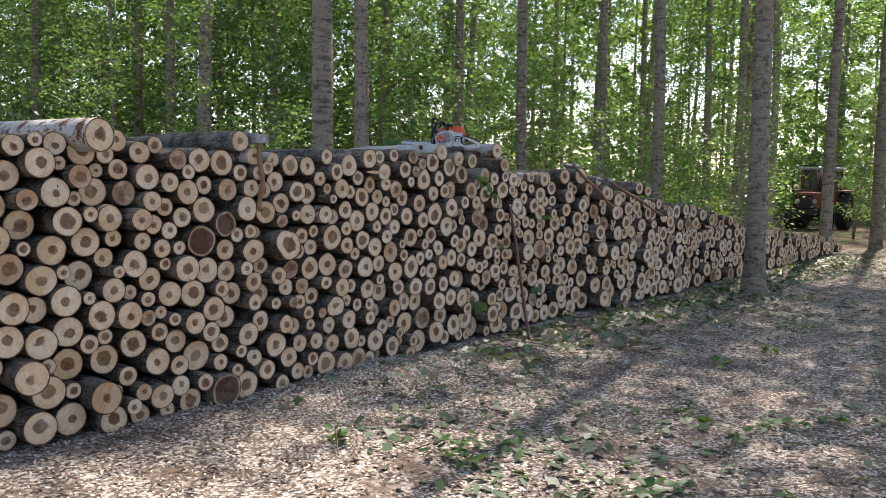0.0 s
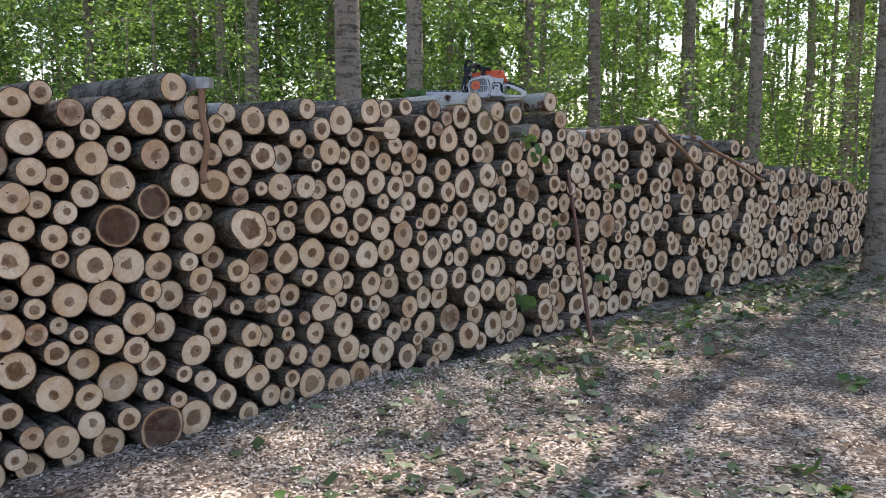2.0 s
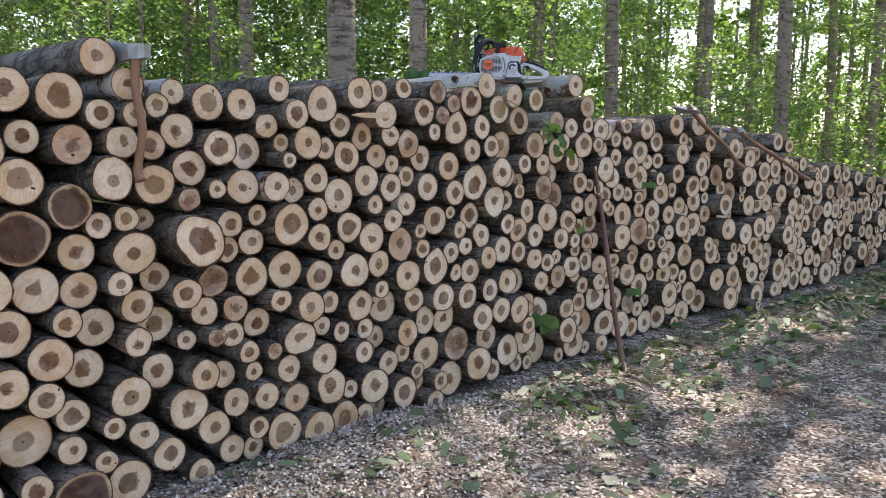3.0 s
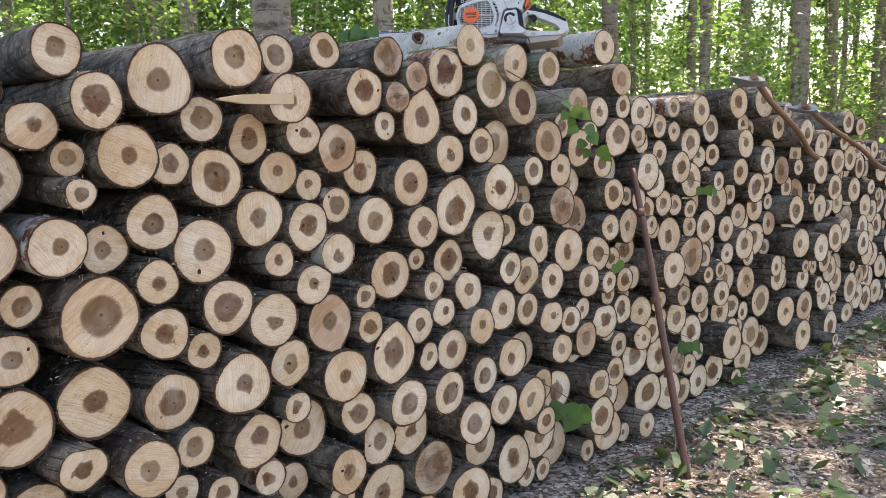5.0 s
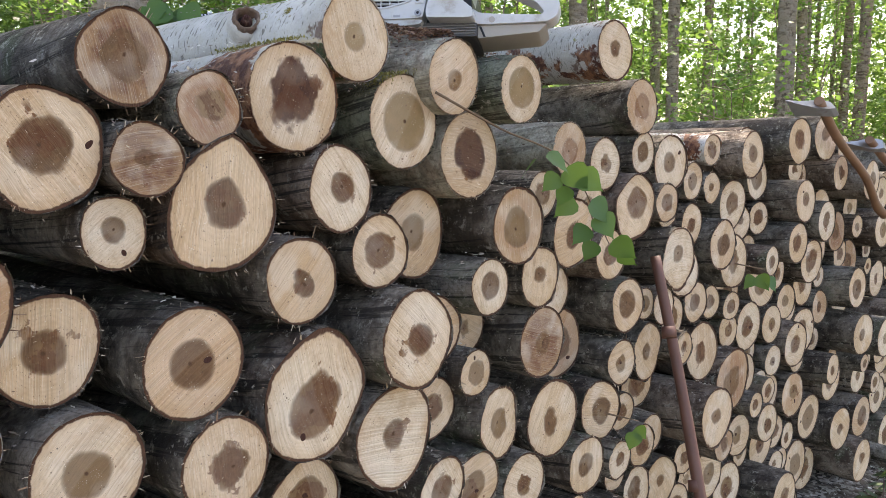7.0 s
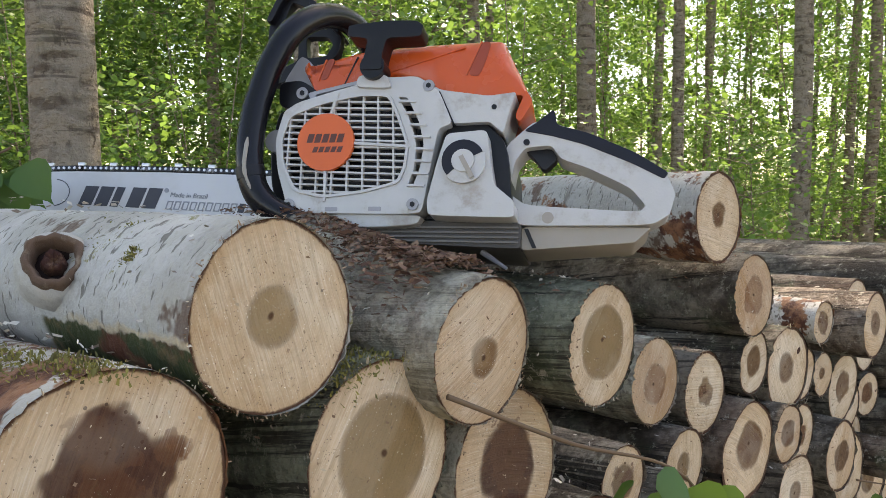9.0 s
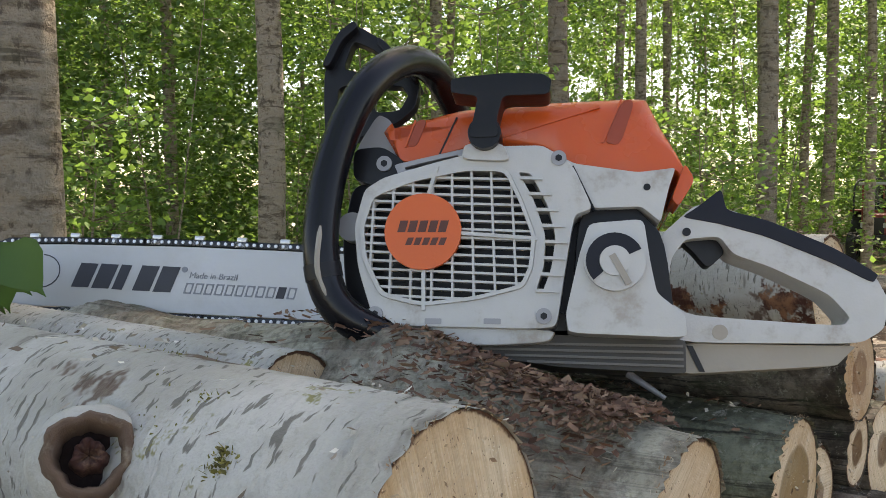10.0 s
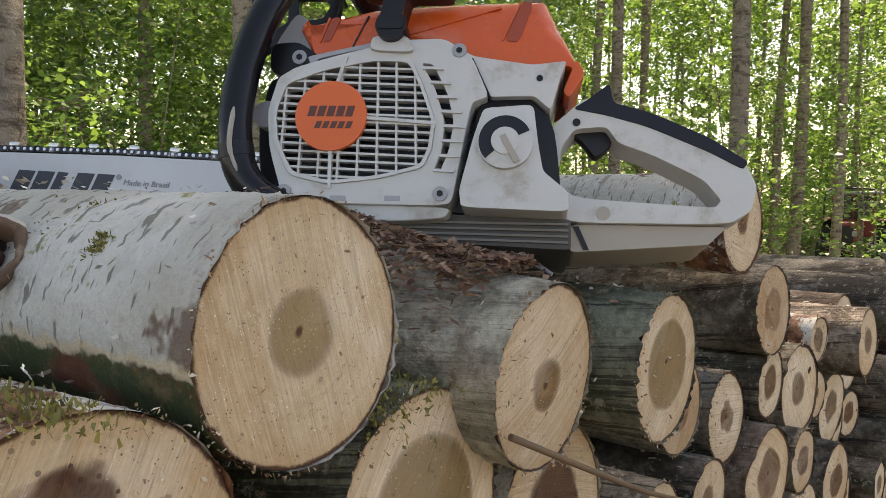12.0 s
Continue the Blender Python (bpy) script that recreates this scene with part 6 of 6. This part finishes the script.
bmesh.ops.recalc_face_normals(bm, faces=bm.faces)
part("stave", bm, SPLIT, splinter)

STEM = plain("green-brown twig", (0.14, 0.085, 0.045), 0.7, grain=60, vary=0.4)
GREENLEAF = leafy("fresh poplar leaf", (0.024, 0.070, 0.015), (0.058, 0.140, 0.030), 0.30)


def leaf_mesh():
    """A heart-shaped poplar leaf, folded a little along its rib and toothed."""
    bm = bmesh.new()
    prof = [(0.0, 0.02), (0.12, 0.34), (0.28, 0.47), (0.45, 0.44), (0.62, 0.32), (0.8, 0.16), (0.93, 0.05), (1.06, 0.0)]
    mid = [bm.verts.new((x, 0, -0.10 * x * x)) for x, _ in prof]
    for s in (-1, 1):
        edge = [bm.verts.new((x - (0.05 if i in (1, 2) else 0), s * w, 0.12 * w - 0.12 * x * x + 0.015 * (-1) ** i)) for i, (x, w) in enumerate(prof)]
        half = [bm.verts.new((x, s * w * 0.5, 0.03 * w - 0.11 * x * x)) for x, w in prof]
        for a, b in ((mid, half), (half, edge)):
            for i in range(len(prof) - 1):
                q = (a[i], a[i + 1], b[i + 1], b[i])
                bm.faces.new(q if s > 0 else q[::-1]).smooth = True
    me = bpy.data.meshes.new("leaf")
    bm.to_mesh(me)
    bm.free()
    me.materials.append(GREENLEAF)
    return me


POPLAR_LEAF = leaf_mesh()


def sprig(points, leaves, size, face, label, thick=0.0022):
    """A twig with leaves that hang from it and turn towards face."""
    pts = curve_points(points, 6)
    ob = anchor("leafy_twig", Matrix.Translation(pts[0]), label, "leafy twig", "green twigs on the stack")
    rel = [p - pts[0] for p in pts]
    part("twig", tube(rel, [thick * (1 - 0.6 * i / len(rel)) for i in range(len(rel))], 8), STEM, ob)
    face = Vector(face).normalized()
    for k in range(leaves):
        t = 0.5 + 0.5 * (k + 0.5) / leaves
        p = rel[min(int(t * len(rel)), len(rel) - 1)]
        across = face.cross(Vector((0, 0, 1))).normalized()
        spread = (1 if k % 2 else -1) * rng.uniform(0.2, 1.1)
        d = (Vector((0, 0, -1)) + across * spread + face * rng.uniform(0.0, 0.4)).normalized()
        n = (face + Vector(rng.normal(0, 0.35, 3))).normalized()
        y = n.cross(d).normalized()
        n = d.cross(y)
        if face.z > 0.8:      # lying on the ground: leaves spread flat
            d = Vector((rng.normal(0, 1), rng.normal(0, 1), rng.normal(0, 0.18))).normalized()
            n = (Vector((0, 0, 1)) + Vector(rng.normal(0, 0.3, 3))).normalized()
            y = n.cross(d).normalized()
            n = d.cross(y)
        base = p + d * 0.025
        leaf = new("leaf", POPLAR_LEAF)
        leaf.parent = ob
        s = size * rng.uniform(0.7, 1.15)
        leaf.matrix_local = Matrix(((d.x, y.x, n.x, base.x), (d.y, y.y, n.y, base.y), (d.z, y.z, n.z, base.z), (0, 0, 0, 1))) @ Matrix.Diagonal((s, s, s, 1))


cam_ward = (0.1, -0.9, 0.35)
sprig([on_front(0.50, 1.475, 0.0), on_front(0.61, 1.42, 0.04), on_front(0.75, 1.36, 0.08), on_front(0.88, 1.21, 0.09)], 13, 0.052, cam_ward, "green poplar twig with broad leaves caught between logs")
sprig([on_front(0.66, 0.42, 0.0), on_front(0.72, 0.37, 0.05), on_front(0.80, 0.30, 0.07)], 6, 0.075, cam_ward, "wilting green poplar twig hanging from the stack")
sprig([on_front(1.76, 1.05, 0.0), on_front(1.83, 1.03, 0.05)], 3, 0.05, cam_ward, "single green poplar leaves between log ends")
sprig([on_front(1.05, 0.82, 0.0), on_front(1.10, 0.80, 0.05)], 2, 0.042, cam_ward, "single green poplar leaves between log ends")
sprig([on_front(1.5, 0.45, 0.0), on_front(1.6, 0.40, 0.06), on_front(1.7, 0.36, 0.06)], 6, 0.06, cam_ward, "wilting green poplar twig hanging from the stack")
sprig([Vector((-0.535, 7.05, 1.56)), Vector((-0.46, 7.0, 1.655)), Vector((-0.40, 6.95, 1.675))], 14, 0.05, (0.25, -0.9, 0.5), "bright green poplar leaves beside the saw's tip", 0.003)


for x, y, turn in ((1.98, 4.56, 20), (2.15, 4.45, 160), (1.47, 4.09, 60), (1.15, 3.6, 200), (1.35, 3.55, 320), (-0.5, 4.0, 100), (-0.12, 4.1, 10), (0.47, 4.46, 250), (1.93, 5.9, 40), (0.24, 3.7, 120), (1.33, 4.9, 300), (1.56, 7.7, 80), (1.7, 7.5, 200), (0.95, 6.6, 30), (0.6, 6.3, 190), (2.6, 6.4, 70), (3.2, 7.8, 10), (2.2, 9.2, 330), (3.6, 10.2, 100), (1.4, 8.2, 220)):
    a, z = radians(turn), float(ground_z(x, y))
    d = Vector((math.cos(a), math.sin(a), 0))
    sprig([Vector((x, y, z + 0.01)), Vector((x, y, z + 0.05)) + d * 0.16, Vector((x, y, z + 0.03)) + d * 0.34], 12, 0.066, (0.0, -0.5, 0.85), "wilting green poplar twig lying on the track", 0.0035)


# ---- the tractor in the wood ----
RED = plain("faded red tractor paint", (0.25, 0.040, 0.030), 0.5, grain=3, vary=0.4, dirt=(0.10, 0.06, 0.05), dirt_amount=0.6)
RUBBER = plain("tyre rubber", (0.022, 0.022, 0.022), 0.8, grain=12, vary=0.3, dirt=(0.10, 0.08, 0.06), dirt_amount=0.5)
ROOF = plain("pale cab roof", (0.42, 0.42, 0.42), 0.6, grain=4, vary=0.3)
IRON = plain("dark greasy iron", (0.035, 0.033, 0.032), 0.55, 0.4, grain=6, vary=0.4)
glass_nodes = Nodes("cab glass")
glass_nodes.set(Base_Color=(0.10, 0.12, 0.12), Roughness=0.15, Alpha=0.45)
CABGLASS = glass_nodes.mat


def tractor(x, y, turn):
    t = anchor("tractor", pose(x, y, float(ground_z(x, y)), 0, 0, turn) @ Matrix.Diagonal((0.9, 0.9, 0.9, 1)), "old red tractor with a cab, parked among the trees", "tractor")
    # its nose points to -y
    def wheel(wx, wy, r, w):
        bm = bmesh.new()
        prof = [(-w / 2, r * 0.62), (-w / 2, r * 0.93), (-w * 0.38, r), (w * 0.38, r), (w / 2, r * 0.93), (w / 2, r * 0.62)]
        rings = [[bm.verts.new((px, math.cos(a) * pr, math.sin(a) * pr)) for px, pr in prof] for a in (k * math.tau / 36 for k in range(36))]
        for i in range(36):
            for j in range(5):
                bm.faces.new((rings[i][j], rings[i][j + 1], rings[(i + 1) % 36][j + 1], rings[(i + 1) % 36][j]))
        for k in range(18):
            a = k * math.tau / 18
            m = Matrix.Rotation(a, 4, "X") @ Matrix.Translation((w * 0.22 * (1 if k % 2 else -1), 0, r)) @ Matrix.Rotation(0.5 if k % 2 else -0.5, 4, "Z") @ Matrix.Diagonal((w * 0.5, 0.04, 0.05, 1))
            bmesh.ops.create_cube(bm, size=1.0, matrix=m)
        bmesh.ops.recalc_face_normals(bm, faces=bm.faces)
        tyre = part("wheel", bm, RUBBER, t)
        tyre.location = (wx, wy, r)
        bm = bmesh.new()
        bmesh.ops.create_cone(bm, cap_ends=True, segments=28, radius1=r * 0.63, radius2=r * 0.55, depth=w * 0.7, matrix=Matrix.Rotation(radians(90 if wx > 0 else -90), 4, "Y"))
        part("rim", bm, RED, tyre)
        bm = bmesh.new()
        bmesh.ops.create_cone(bm, cap_ends=True, segments=16, radius1=r * 0.2, radius2=r * 0.16, depth=w * 0.95, matrix=Matrix.Rotation(radians(90 if wx > 0 else -90), 4, "Y"))
        part("hub", bm, IRON, tyre)

    for s in (-1, 1):
        wheel(0.78 * s, 0.75, 0.72, 0.42)
        wheel(0.68 * s, -1.25, 0.44, 0.26)
        part("fender", box(0.80 * s, 0.72, 1.50, 0.46, 1.1, 0.06, 0.02), RED, t)
        part("headlight", box(0.30 * s, -1.84, 1.12, 0.16, 0.06, 0.16, 0.03), ROOF, t)
    part("hood", box(0, -1.05, 1.15, 0.68, 1.55, 0.62, 0.08), RED, t)
    part("grille", box(0, -1.83, 1.10, 0.52, 0.05, 0.5, 0.01), IRON, t)
    part("chassis", box(0, -0.5, 0.70, 0.42, 2.4, 0.36, 0.04), IRON, t)
    part("front_axle", box(0, -1.25, 0.46, 1.25, 0.14, 0.14, 0.02), IRON, t)
    part("bumper", box(0, -1.98, 0.72, 0.9, 0.16, 0.22, 0.03), IRON, t)
    cab = part("cab_base", box(0, 0.35, 1.25, 1.25, 1.25, 0.55, 0.05), RED, t)
    part("cab_roof", box(0, 0.35, 2.36, 1.42, 1.5, 0.10, 0.04), ROOF, t)
    for px in (-0.58, 0, 0.58):
        for py in (-0.26, 0.96):
            part("cab_post", box(px, py, 1.92, 0.07 if px else 0.04, 0.07, 0.82, 0.015), RED, t)
    for px in (-0.29, 0.29):
        part("windscreen", box(px, -0.25, 1.92, 0.50, 0.012, 0.76), CABGLASS, t)
        part("rear_window", box(px, 0.95, 1.92, 0.50, 0.012, 0.76), CABGLASS, t)
    for px in (-0.59, 0.59):
        part("side_window", box(px, 0.35, 1.92, 0.012, 1.12, 0.76), CABGLASS, t)
    part("exhaust", tube([(0.2, -0.75, 1.4), (0.2, -0.75, 2.1)], 0.04, 10), IRON, t)
    part("seat", box(0, 0.5, 1.7, 0.45, 0.15, 0.5, 0.05), IRON, t)
    part("roll_bar", tube(curve_points([(-0.72, -1.0, 1.45), (-0.70, -0.9, 2.3), (-0.5, -0.4, 2.48), (0.5, -0.4, 2.48), (0.70, -0.9, 2.3), (0.72, -1.0, 1.45)], 4), 0.03, 8), IRON, t)


tractor(*TRACTOR, -38)
